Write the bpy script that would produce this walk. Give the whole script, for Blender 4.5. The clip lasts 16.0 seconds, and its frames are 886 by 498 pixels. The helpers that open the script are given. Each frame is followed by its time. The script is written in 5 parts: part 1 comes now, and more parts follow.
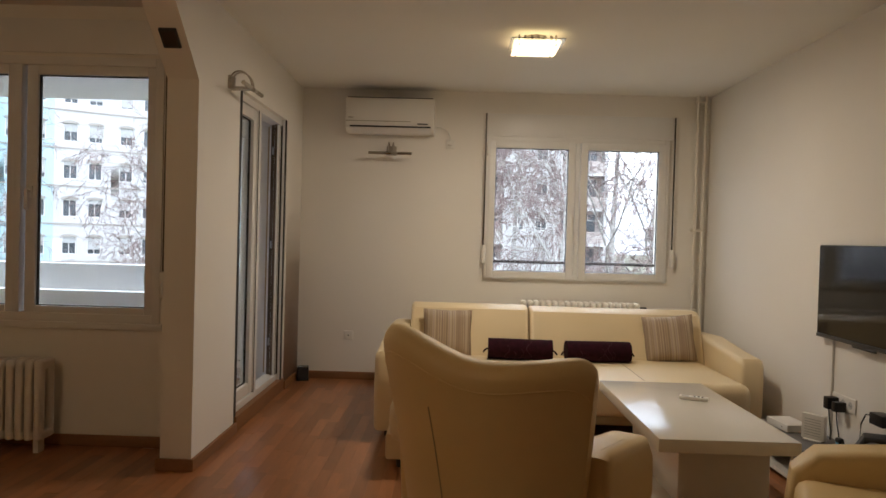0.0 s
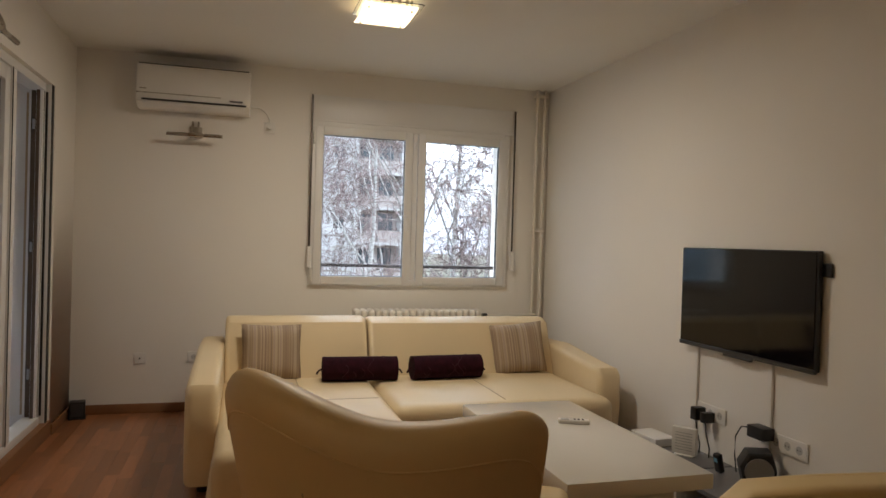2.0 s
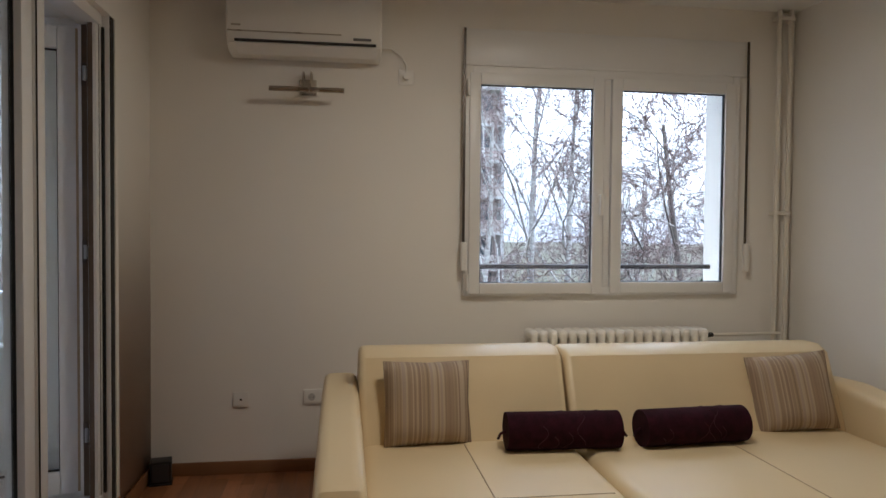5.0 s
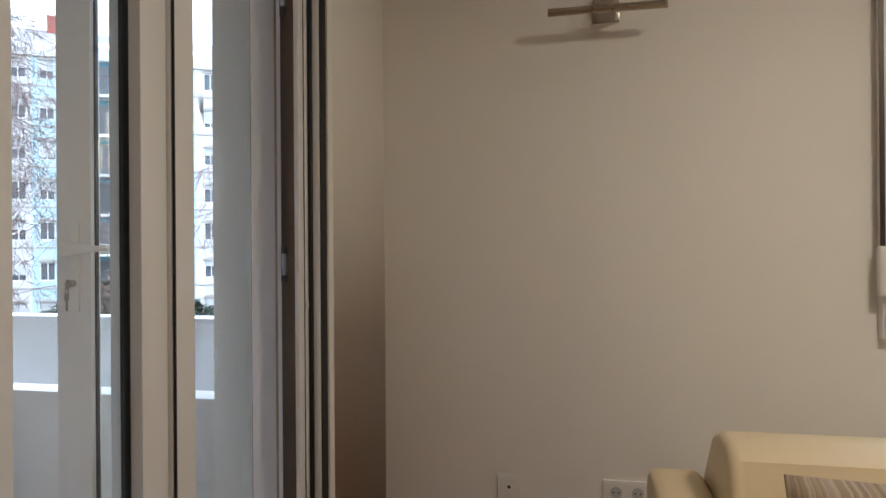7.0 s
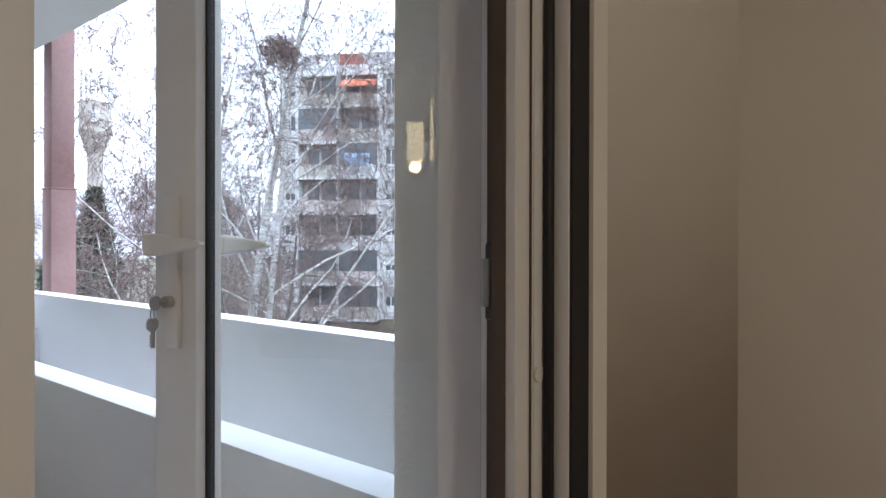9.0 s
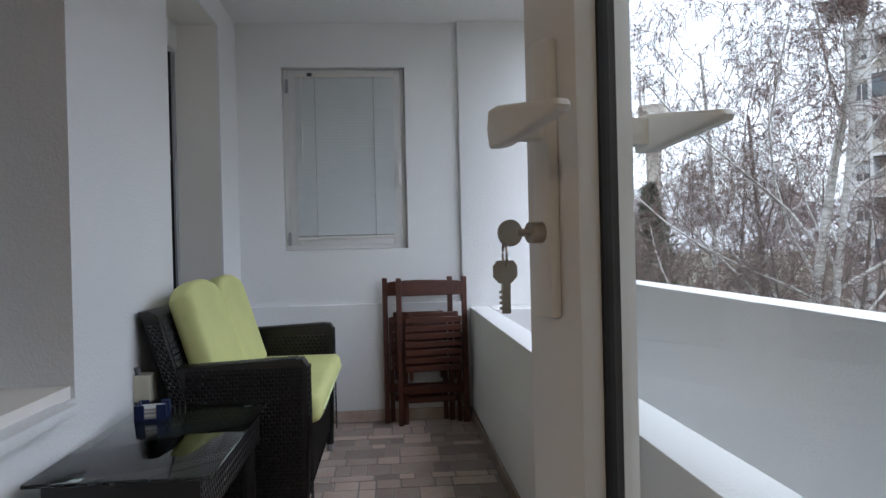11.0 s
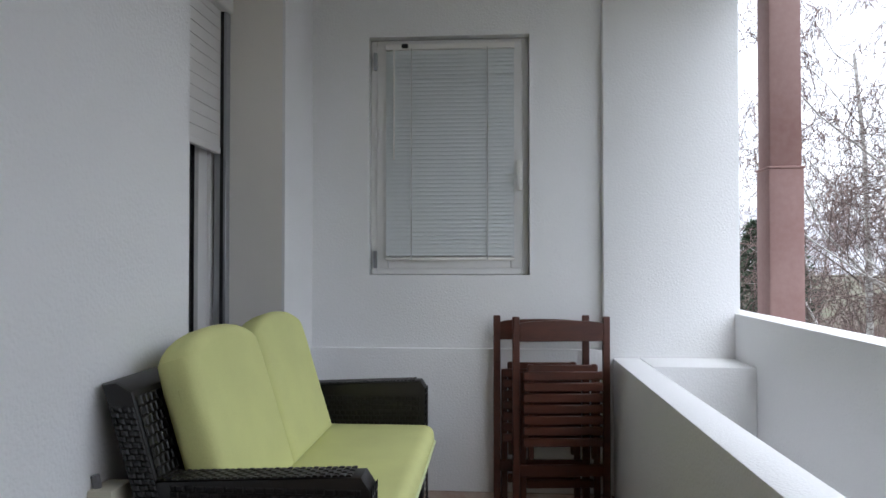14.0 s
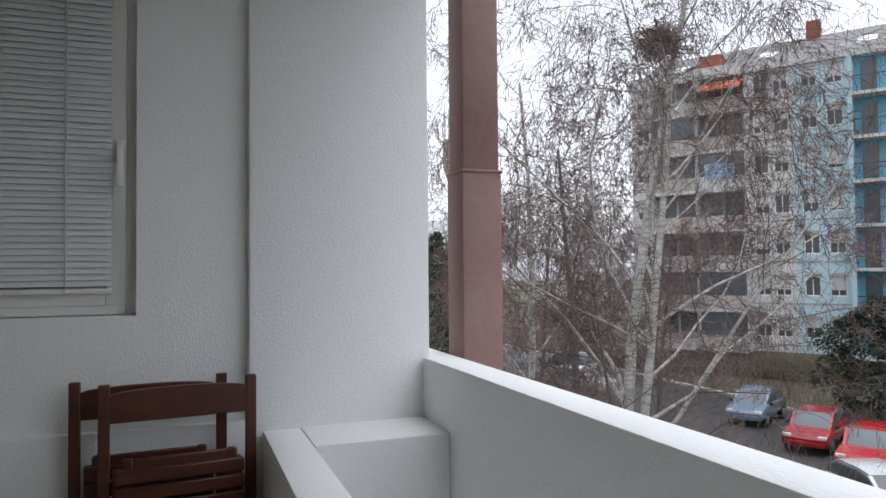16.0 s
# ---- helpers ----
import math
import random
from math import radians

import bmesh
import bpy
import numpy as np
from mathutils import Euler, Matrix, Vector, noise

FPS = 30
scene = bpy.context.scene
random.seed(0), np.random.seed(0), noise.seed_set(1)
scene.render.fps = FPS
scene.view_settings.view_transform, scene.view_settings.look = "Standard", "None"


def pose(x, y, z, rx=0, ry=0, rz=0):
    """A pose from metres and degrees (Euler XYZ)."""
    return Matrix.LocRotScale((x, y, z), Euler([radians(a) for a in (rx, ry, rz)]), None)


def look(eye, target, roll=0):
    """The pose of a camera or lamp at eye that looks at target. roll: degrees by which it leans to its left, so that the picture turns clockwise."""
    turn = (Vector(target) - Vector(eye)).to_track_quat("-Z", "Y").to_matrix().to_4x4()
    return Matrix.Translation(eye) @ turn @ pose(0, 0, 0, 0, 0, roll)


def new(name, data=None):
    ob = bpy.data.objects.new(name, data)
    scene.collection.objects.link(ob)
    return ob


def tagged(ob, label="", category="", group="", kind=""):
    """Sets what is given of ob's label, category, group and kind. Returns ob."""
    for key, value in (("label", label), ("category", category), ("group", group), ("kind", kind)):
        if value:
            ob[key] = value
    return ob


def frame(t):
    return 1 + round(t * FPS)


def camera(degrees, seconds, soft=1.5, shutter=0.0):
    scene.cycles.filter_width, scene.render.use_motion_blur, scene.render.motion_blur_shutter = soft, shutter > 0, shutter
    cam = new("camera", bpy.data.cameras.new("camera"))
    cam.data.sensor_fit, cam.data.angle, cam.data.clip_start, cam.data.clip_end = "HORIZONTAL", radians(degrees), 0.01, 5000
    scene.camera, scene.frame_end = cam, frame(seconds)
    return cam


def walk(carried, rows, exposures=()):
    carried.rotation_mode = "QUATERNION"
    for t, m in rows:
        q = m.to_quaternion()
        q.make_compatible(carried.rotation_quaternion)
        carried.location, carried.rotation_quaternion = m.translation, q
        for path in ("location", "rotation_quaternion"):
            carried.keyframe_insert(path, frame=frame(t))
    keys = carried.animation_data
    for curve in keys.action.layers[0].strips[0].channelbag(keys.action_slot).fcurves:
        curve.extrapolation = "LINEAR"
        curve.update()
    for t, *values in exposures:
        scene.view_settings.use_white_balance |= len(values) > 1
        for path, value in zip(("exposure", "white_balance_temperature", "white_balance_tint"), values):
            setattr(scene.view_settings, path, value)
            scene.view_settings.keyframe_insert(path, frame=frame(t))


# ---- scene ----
cam = camera(65.5, 16.0)
PATH = [
    (0, (1.381, 0.335, 1.297), (1.35, 2.335, 1.263), 1.6),
    (0.5, (1.245, 0.487, 1.266), (1.469, 2.475, 1.246), 1.9),
    (1, (1.227, 0.694, 1.269), (1.597, 2.659, 1.246), 1.7),
    (1.5, (1.221, 0.892, 1.297), (1.691, 2.836, 1.273), 1.6),
    (2, (1.158, 1.099, 1.306), (1.715, 3.02, 1.285), 1.7),
    (2.5, (1.099, 1.306, 1.318), (1.714, 3.209, 1.289), 1.5),
    (3, (1.148, 1.569, 1.299), (1.763, 3.472, 1.269), 1.4),
    (5.5, (0.898, 3.062, 1.31), (1.045, 5.056, 1.256), 0.4),
    (5.8, (0.847, 3.263, 1.289), (0.904, 5.262, 1.252), 0.4),
    (6.4, (0.793, 3.683, 1.265), (0.662, 5.679, 1.24), 0.1),
    (7, (0.752, 4.054, 1.239), (0.328, 6.009, 1.24), -0.4),
    (7.4, (0.695, 4.303, 1.231), (0.089, 6.209, 1.251), -0.2),
    (8, (0.589, 4.671, 1.24), (-0.225, 6.498, 1.251), 0.1),
    (8.5, (0.562, 4.909, 1.239), (-0.52, 6.591, 1.251), -0.1),
    (9, (0.445, 5.15, 1.246), (-0.879, 6.649, 1.237), 0.1),
    (9.6, (0.289, 5.342, 1.201), (-1.298, 6.558, 1.21), 0.1),
    (10.2, (0.183, 5.509, 1.161), (-1.694, 6.199, 1.163), -1.1),
    (12.5, (-0.618, 5.606, 1.132), (-2.613, 5.471, 1.14), -0.2),
    (13, (-0.773, 5.544, 1.17), (-2.768, 5.406, 1.203), -0.1),
    (13.5, (-0.896, 5.566, 1.192), (-2.889, 5.404, 1.223), -0.1),
    (14, (-1.093, 5.538, 1.193), (-3.088, 5.391, 1.228), 0.0),
    (14.5, (-1.287, 5.625, 1.207), (-3.287, 5.608, 1.244), 0.1),
    (15, (-1.5, 5.708, 1.246), (-3.488, 5.922, 1.27), 0.0),
    (15.5, (-1.754, 5.776, 1.264), (-3.705, 6.214, 1.292), -0.2),
    (16, (-1.984, 5.831, 1.26), (-3.855, 6.537, 1.318), -0.5),
]
walk(cam, [(t, look(eye, target, roll)) for t, eye, target, roll in PATH], [(0, 2.62, 5650, 10), (1.5, 2.58, 5650, 10), (2, 2.46, 5500, 10), (3, 2.38, 5350, 10), (5.5, 2.16, 5150, 10), (6, 2.34, 5150, 10), (7, 2.66, 5250, 10), (8, 2.62, 5300, 10), (9, 2.3, 5300, 10), (10, 1.6, 5500, 10), (12.5, 1.92, 5850, 10), (14.5, 1.68, 5900, 10), (15.5, 1.3, 6000, 10), (16, 1.04, 6050, 10)])

# ---------------------------------------------------------------- world and light
world = bpy.data.worlds.new("overcast_sky")
scene.world = world
world.use_nodes = True
wn, wl = world.node_tree.nodes, world.node_tree.links
sky = wn.new("ShaderNodeTexSky")
sky.sky_type, sky.sun_disc = "NISHITA", False
sky.sun_elevation, sky.sun_rotation = radians(78), radians(37)
sky.air_density, sky.dust_density, sky.ozone_density = 1.0, 2.0, 1.0
soften = wn.new("ShaderNodeHueSaturation")
soften.inputs["Saturation"].default_value = 0.12
wl.new(sky.outputs[0], soften.inputs["Color"])
wl.new(soften.outputs[0], wn["Background"].inputs["Color"])
wn["Background"].inputs["Strength"].default_value = 0.15

sun = new("sun", bpy.data.lights.new("sun", "SUN"))
sun.data.energy, sun.data.angle, sun.data.color = 0.5, radians(90), (1.0, 0.98, 0.95)
sun.matrix_world = look((3, 4, 24), (0, 0, 0))


# ---------------------------------------------------------------- materials
def mat(name, base, rough=0.6, metal=0.0, vary=0.06, scale=6.0, grain=60.0, bump=0.15, coat=0.0, random_amount=0.0,
        other=None, stretch=(1, 1, 1), bump_depth=0.002, gloss=0.5):
    """A painted, woven or plain surface with variation at two scales and fine relief."""
    m = bpy.data.materials.new(name)
    m.use_nodes = True
    n, l = m.node_tree.nodes, m.node_tree.links
    p = n["Principled BSDF"]
    p.inputs["Metallic"].default_value = metal
    p.inputs["Coat Weight"].default_value = coat
    p.inputs["Specular IOR Level"].default_value = gloss
    p.inputs["Coat Roughness"].default_value = 0.06
    co = n.new("ShaderNodeTexCoord")
    mp = n.new("ShaderNodeMapping")
    mp.inputs["Scale"].default_value = stretch
    l.new(co.outputs["Object"], mp.inputs[0])
    big, fine = n.new("ShaderNodeTexNoise"), n.new("ShaderNodeTexNoise")
    big.inputs["Scale"].default_value, fine.inputs["Scale"].default_value = scale, grain
    big.inputs["Detail"].default_value, fine.inputs["Detail"].default_value = 4, 3
    l.new(mp.outputs[0], big.inputs["Vector"]), l.new(mp.outputs[0], fine.inputs["Vector"])
    add = n.new("ShaderNodeMath")
    add.operation = "MULTIPLY_ADD"
    add.inputs[1].default_value = 0.35
    l.new(fine.outputs["Fac"], add.inputs[0]), l.new(big.outputs["Fac"], add.inputs[2])
    rng = n.new("ShaderNodeMapRange")
    rng.inputs["From Min"].default_value, rng.inputs["From Max"].default_value = 0.4, 0.95
    l.new(add.outputs[0], rng.inputs["Value"])
    mix = n.new("ShaderNodeMix")
    mix.data_type = "RGBA"
    b = Vector(base)
    lo = other if other else tuple(max(0.0, c * (1 - 2 * vary)) for c in b)
    mix.inputs[6].default_value, mix.inputs[7].default_value = (*lo, 1), (*base, 1)
    l.new(rng.outputs[0], mix.inputs[0])
    colour = mix.outputs[2]
    if random_amount:
        info, isl = n.new("ShaderNodeObjectInfo"), n.new("ShaderNodeNewGeometry")
        s = n.new("ShaderNodeMath")
        s.operation = "ADD"
        l.new(info.outputs["Random"], s.inputs[0]), l.new(isl.outputs["Random Per Island"], s.inputs[1])
        f = n.new("ShaderNodeMath")
        f.operation = "FRACT"
        l.new(s.outputs[0], f.inputs[0])
        r2 = n.new("ShaderNodeMapRange")
        r2.inputs["To Min"].default_value, r2.inputs["To Max"].default_value = 1 - random_amount, 1 + random_amount
        l.new(f.outputs[0], r2.inputs["Value"])
        hs = n.new("ShaderNodeHueSaturation")
        l.new(r2.outputs[0], hs.inputs["Value"]), l.new(colour, hs.inputs["Color"])
        colour = hs.outputs[0]
    l.new(colour, p.inputs["Base Color"])
    rr = n.new("ShaderNodeMapRange")
    rr.inputs["To Min"].default_value, rr.inputs["To Max"].default_value = max(0.02, rough - 0.07), min(1, rough + 0.07)
    l.new(big.outputs["Fac"], rr.inputs["Value"]), l.new(rr.outputs[0], p.inputs["Roughness"])
    if bump:
        bp = n.new("ShaderNodeBump")
        bp.inputs["Strength"].default_value, bp.inputs["Distance"].default_value = bump, bump_depth
        l.new(fine.outputs["Fac"], bp.inputs["Height"]), l.new(bp.outputs[0], p.inputs["Normal"])
    return m


def glow(name, colour, strength):
    m = bpy.data.materials.new(name)
    m.use_nodes = True
    p = m.node_tree.nodes["Principled BSDF"]
    p.inputs["Base Color"].default_value = (*colour, 1)
    p.inputs["Emission Color"].default_value, p.inputs["Emission Strength"].default_value = (*colour, 1), strength
    return m


def clear_glass(name, tint=(0.95, 0.98, 0.97)):
    m = bpy.data.materials.new(name)
    m.use_nodes = True
    p = m.node_tree.nodes["Principled BSDF"]
    p.inputs["Base Color"].default_value = (*tint, 1)
    p.inputs["Roughness"].default_value, p.inputs["Transmission Weight"].default_value, p.inputs["IOR"].default_value = 0.0, 1.0, 1.45
    return m


WALL = mat("warm_white_wall_paint", (0.860, 0.829, 0.777), 0.75, vary=0.02, scale=1.3, grain=220, bump=0.12)
CEIL = mat("ceiling_paint", (0.82, 0.80, 0.75), 0.8, vary=0.02, scale=1.0, grain=200, bump=0.08)
PLASTER = mat("white_exterior_plaster", (0.86, 0.86, 0.86), 0.85, vary=0.03, scale=1.2, grain=110, bump=0.5, bump_depth=0.004)
PVC = mat("white_pvc", (0.80, 0.79, 0.775), 0.35, vary=0.015, scale=3, grain=90, bump=0.02)
GASKET = mat("black_rubber_gasket", (0.012, 0.012, 0.014), 0.6, bump=0.05)
ALU = mat("grey_aluminium", (0.42, 0.43, 0.45), 0.35, 0.7, bump=0.05)
WOOD = mat("oak_skirting", (0.30, 0.145, 0.06), 0.4, vary=0.15, scale=3, grain=25, stretch=(1, 1, 8), bump=0.1)
PARQUET = mat("oak_parquet", (0.40, 0.17, 0.068), 0.32, vary=0.18, scale=4, grain=30, stretch=(6, 0.7, 1), bump=0.06, coat=0.2, random_amount=0.24)
JOINT = mat("dark_floor_joint", (0.10, 0.045, 0.02), 0.6)
AMBER = mat("amber_cream_leather", (0.82, 0.62, 0.295), 0.45, vary=0.03, scale=3, grain=320, bump=0.2, bump_depth=0.0015)
LEATHER = mat("cream_leather", (0.77, 0.63, 0.39), 0.42, vary=0.03, scale=3, grain=320, bump=0.22, bump_depth=0.0015)
SEAM = mat("cream_seam", (0.50, 0.38, 0.23), 0.6, bump=0.1)
LACQUER = mat("white_gloss_lacquer", (0.82, 0.79, 0.72), 0.16, vary=0.01, scale=2, grain=40, bump=0.0, coat=0.15)
BLACK = mat("black_plastic", (0.015, 0.015, 0.017), 0.4, bump=0.05)
SCREEN = mat("dark_tv_screen", (0.004, 0.004, 0.005), 0.06, vary=0.0, bump=0.0, gloss=0.4)
TVGREY = mat("dark_grey_tv_frame", (0.06, 0.06, 0.065), 0.35, 0.4, bump=0.03)
STEEL = mat("brushed_nickel", (0.48, 0.44, 0.38), 0.28, 1.0, grain=150, bump=0.06)
DARKSTEEL = mat("dark_bronze_metal", (0.10, 0.085, 0.075), 0.4, 0.8)
WHITEPL = mat("white_plastic", (0.82, 0.80, 0.76), 0.3, vary=0.01, bump=0.02)
RADIATOR = mat("white_radiator_enamel", (0.80, 0.76, 0.68), 0.32, vary=0.02, bump=0.05)
PURPLE = mat("dark_purple_velvet", (0.034, 0.006, 0.014), 0.9, vary=0.3, scale=30, grain=120, bump=0.35, gloss=0.15)
TRACE = mat("purple_embroidery", (0.055, 0.018, 0.026), 0.7, gloss=0.2)
GREYBOX = mat("grey_tv_bench_top", (0.16, 0.155, 0.16), 0.35, vary=0.05)
LIME = mat("lime_green_cushion_fabric", (0.67, 0.685, 0.29), 0.85, vary=0.07, scale=5, grain=240, bump=0.25)
MAHOG = mat("red_brown_hardwood", (0.095, 0.026, 0.013), 0.42, vary=0.25, scale=5, grain=40, stretch=(1, 1, 5), bump=0.1)
RUST = mat("faded_red_oxide_paint", (0.24, 0.13, 0.115), 0.7, vary=0.14, scale=2.5, grain=40, bump=0.25, other=(0.33, 0.215, 0.195))
BARK = mat("white_birch_bark", (0.74, 0.72, 0.69), 0.85, vary=0.35, scale=5, grain=30, stretch=(1, 1, 3), bump=0.4, other=(0.24, 0.21, 0.185))
DARKTWIG = mat("dark_birch_twigs", (0.19, 0.135, 0.12), 0.9, vary=0.2, random_amount=0.4)
TWIG = mat("brown_twigs", (0.30, 0.22, 0.20), 0.9, vary=0.2, random_amount=0.35)
TRUNK = mat("grey_brown_bark", (0.20, 0.17, 0.15), 0.9, vary=0.25, bump=0.4)
NEEDLE = mat("dark_conifer_green", (0.055, 0.085, 0.045), 0.8, vary=0.3, scale=3, random_amount=0.3)
SHRUB = mat("evergreen_leaves", (0.035, 0.055, 0.025), 0.7, vary=0.3, scale=2, random_amount=0.35)
ASPHALT = mat("wet_asphalt", (0.05, 0.048, 0.047), 0.55, vary=0.2, scale=0.4, grain=20, bump=0.3)
EARTH = mat("winter_lawn_and_leaves", (0.11, 0.085, 0.06), 0.95, vary=0.3, scale=0.25, grain=6, bump=0.4, other=(0.075, 0.085, 0.04))
FACADE = mat("pale_panel_facade", (0.66, 0.64, 0.625), 0.85, vary=0.08, scale=0.3, grain=12, bump=0.1)
FACADE_BLUE = mat("light_blue_facade", (0.50, 0.64, 0.69), 0.85, vary=0.05, scale=0.3, grain=12)
FACADE_TAN = mat("weathered_tan_facade", (0.56, 0.485, 0.445), 0.85, vary=0.1, scale=0.3, grain=12)
BLUE = mat("strong_blue_loggia_paint", (0.20, 0.47, 0.64), 0.8, vary=0.05)
ROOF = mat("grey_roof_tiles", (0.22, 0.21, 0.21), 0.8, vary=0.1, scale=1.0)
BRICKRED = mat("brick_red_render", (0.30, 0.10, 0.07), 0.85)
DARKWIN = mat("dark_window_glass", (0.13, 0.145, 0.16), 0.15, vary=0.2, scale=0.5, bump=0.0)
SHADE = mat("pale_window_shutter", (0.55, 0.545, 0.53), 0.6)
CONCRETE = mat("beige_concrete", (0.45, 0.41, 0.36), 0.9, vary=0.08, scale=0.5)
GLASS = clear_glass("window_glass")
TABLEGLASS = clear_glass("green_table_glass", (0.72, 0.86, 0.80))
LAMPGLASS = glow("lit_lamp_glass", (1.0, 0.72, 0.34), 0.6)
PENDANT = glow("lit_pendant_glass", (1.0, 0.70, 0.34), 1.3)


# ---------------------------------------------------------------- building blocks
def bm_box(size, at=(0, 0, 0), bevel=0.0, seg=1, bm=None):
    """A box from its centre, with rounded edges."""
    b = bmesh.new()
    bmesh.ops.create_cube(b, size=1, matrix=Matrix.Translation(at) @ Matrix.Diagonal((*size, 1)))
    if bevel:
        bmesh.ops.bevel(b, geom=b.edges[:], offset=min(bevel, min(size) * 0.48), segments=seg, affect="EDGES", profile=0.6)
    return join(bm, b)


def span(x0, x1, y0, y1, z0, z1, bevel=0.0, seg=1, bm=None):
    return bm_box((x1 - x0, y1 - y0, z1 - z0), ((x0 + x1) / 2, (y0 + y1) / 2, (z0 + z1) / 2), bevel, seg, bm)


def join(bm, b):
    if bm is None:
        return b
    me = bpy.data.meshes.new("joint")
    b.to_mesh(me)
    b.free()
    bm.from_mesh(me)
    bpy.data.meshes.remove(me)
    return bm


def bm_tube(points, radius, sides=8, bm=None, taper=None):
    """A round rod along points."""
    b = bmesh.new()
    rings = []
    pts = [Vector(p) for p in points]
    for i, p in enumerate(pts):
        d = (pts[min(i + 1, len(pts) - 1)] - pts[max(i - 1, 0)]).normalized()
        u = d.orthogonal().normalized() if abs(d.z) > 0.99 else d.cross(Vector((0, 0, 1))).normalized()
        v = d.cross(u)
        r = radius if taper is None else radius + (taper - radius) * i / max(1, len(pts) - 1)
        rings.append([b.verts.new(p + r * (math.cos(k * math.tau / sides) * u + math.sin(k * math.tau / sides) * v)) for k in range(sides)])
    for a, c in zip(rings, rings[1:]):
        for k in range(sides):
            b.faces.new((a[k], a[(k + 1) % sides], c[(k + 1) % sides], c[k]))
    b.faces.new(rings[0][::-1]), b.faces.new(rings[-1])
    return join(bm, b)


def bm_prism(outline, axis, a, b_, bevel=0.0, seg=2, bm=None):
    """A flat outline pushed along an axis from a to b_. The outline is in the other two axes, in order."""
    b = bmesh.new()
    def at(p, v):
        q = list(p)
        q.insert("xyz".index(axis), v)
        return q
    lo, hi = [b.verts.new(at(p, a)) for p in outline], [b.verts.new(at(p, b_)) for p in outline]
    n = len(outline)
    caps = [b.faces.new(lo[::-1]), b.faces.new(hi)]
    for i in range(n):
        b.faces.new((lo[i], lo[(i + 1) % n], hi[(i + 1) % n], hi[i]))
    bmesh.ops.recalc_face_normals(b, faces=b.faces[:])
    if bevel:
        rim = list({e for f in caps for e in f.edges})
        bmesh.ops.bevel(b, geom=rim, offset=bevel, segments=seg, affect="EDGES", profile=0.6)
    return join(bm, b)


def bm_cushion(w, h, t, bm=None, n=14, pinch=0.75):
    """A stuffed cushion in the xz plane, thick along y, pinched at its corners."""
    b = bmesh.new()
    grids = []
    for s in (1, -1):
        g = []
        for i in range(n + 1):
            row = []
            for j in range(n + 1):
                u, v = 2 * i / n - 1, 2 * j / n - 1
                pull = 1 - 0.05 * (1 - abs(v)) * abs(u) ** 4
                pull2 = 1 - 0.05 * (1 - abs(u)) * abs(v) ** 4
                d = ((1 - u ** 4) * (1 - v ** 4)) ** pinch
                row.append(b.verts.new((u * w / 2 * pull, s * (0.004 + t / 2 * d), v * h / 2 * pull2)))
            g.append(row)
        grids.append(g)
        for i in range(n):
            for j in range(n):
                q = (g[i][j], g[i + 1][j], g[i + 1][j + 1], g[i][j + 1])
                b.faces.new(q if s < 0 else q[::-1])
    a, c = grids
    rim = [(i, 0) for i in range(n)] + [(n, j) for j in range(n)] + [(i, n) for i in range(n, 0, -1)] + [(0, j) for j in range(n, 0, -1)]
    for k in range(len(rim)):
        (i, j), (p, q) = rim[k], rim[(k + 1) % len(rim)]
        b.faces.new((a[i][j], a[p][q], c[p][q], c[i][j]))
    bmesh.ops.recalc_face_normals(b, faces=b.faces[:])
    return join(bm, b)


def mesh_of(bm, name, material, smooth=True):
    me = bpy.data.meshes.new(name)
    bmesh.ops.recalc_face_normals(bm, faces=bm.faces[:])
    bm.to_mesh(me)
    bm.free()
    me.materials.append(material)
    if smooth:
        me.shade_smooth()
        me.set_sharp_from_angle(angle=radians(38))
    return me


def part(name, bm, material, parent, label="", m=None, smooth=True):
    ob = new(name, mesh_of(bm, name, material, smooth))
    ob.parent = parent
    if m is not None:
        ob.matrix_basis = m
    if label:
        tagged(ob, label)
    return ob


def thing(name, label, category, m=None, group="", kind=""):
    ob = new(name)
    ob.empty_display_size = 0.1
    if m is not None:
        ob.matrix_basis = m
    return tagged(ob, label, category, group, kind)


def solid(name, bm, material, label, category="", kind="structure", smooth=True, m=None):
    ob = new(name, mesh_of(bm, name, material, smooth))
    if m is not None:
        ob.matrix_basis = m
    return tagged(ob, label, category, "", kind)


def wall_x(x0, x1, ya, yb, z0, z1, holes):
    """A wall that runs along y, with holes (y0, y1, z0, z1)."""
    return wall_cells(ya, yb, z0, z1, holes, lambda a, b, c, d, bm: span(x0, x1, a, b, c, d, bm=bm))


def wall_y(y0, y1, xa, xb, z0, z1, holes):
    return wall_cells(xa, xb, z0, z1, holes, lambda a, b, c, d, bm: span(a, b, y0, y1, c, d, bm=bm))


def wall_cells(a, b, z0, z1, holes, put):
    bm = bmesh.new()
    cuts = sorted({a, b, *[h[0] for h in holes], *[h[1] for h in holes]})
    rows = sorted({z0, z1, *[h[2] for h in holes], *[h[3] for h in holes]})
    for lo, hi in zip(cuts, cuts[1:]):
        for down, up in zip(rows, rows[1:]):
            x, z = (lo + hi) / 2, (down + up) / 2
            if not any(h[0] < x < h[1] and h[2] < z < h[3] for h in holes):
                put(lo, hi, down, up, bm)
    bmesh.ops.remove_doubles(bm, verts=bm.verts[:], dist=0.0005)
    bm.verts.index_update()
    seen, twice = {}, []
    for f in bm.faces:
        key = frozenset(v.index for v in f.verts)
        if key in seen:
            twice += [f, seen[key]]
        seen[key] = f
    bmesh.ops.delete(bm, geom=list(set(twice)), context="FACES")
    return bm


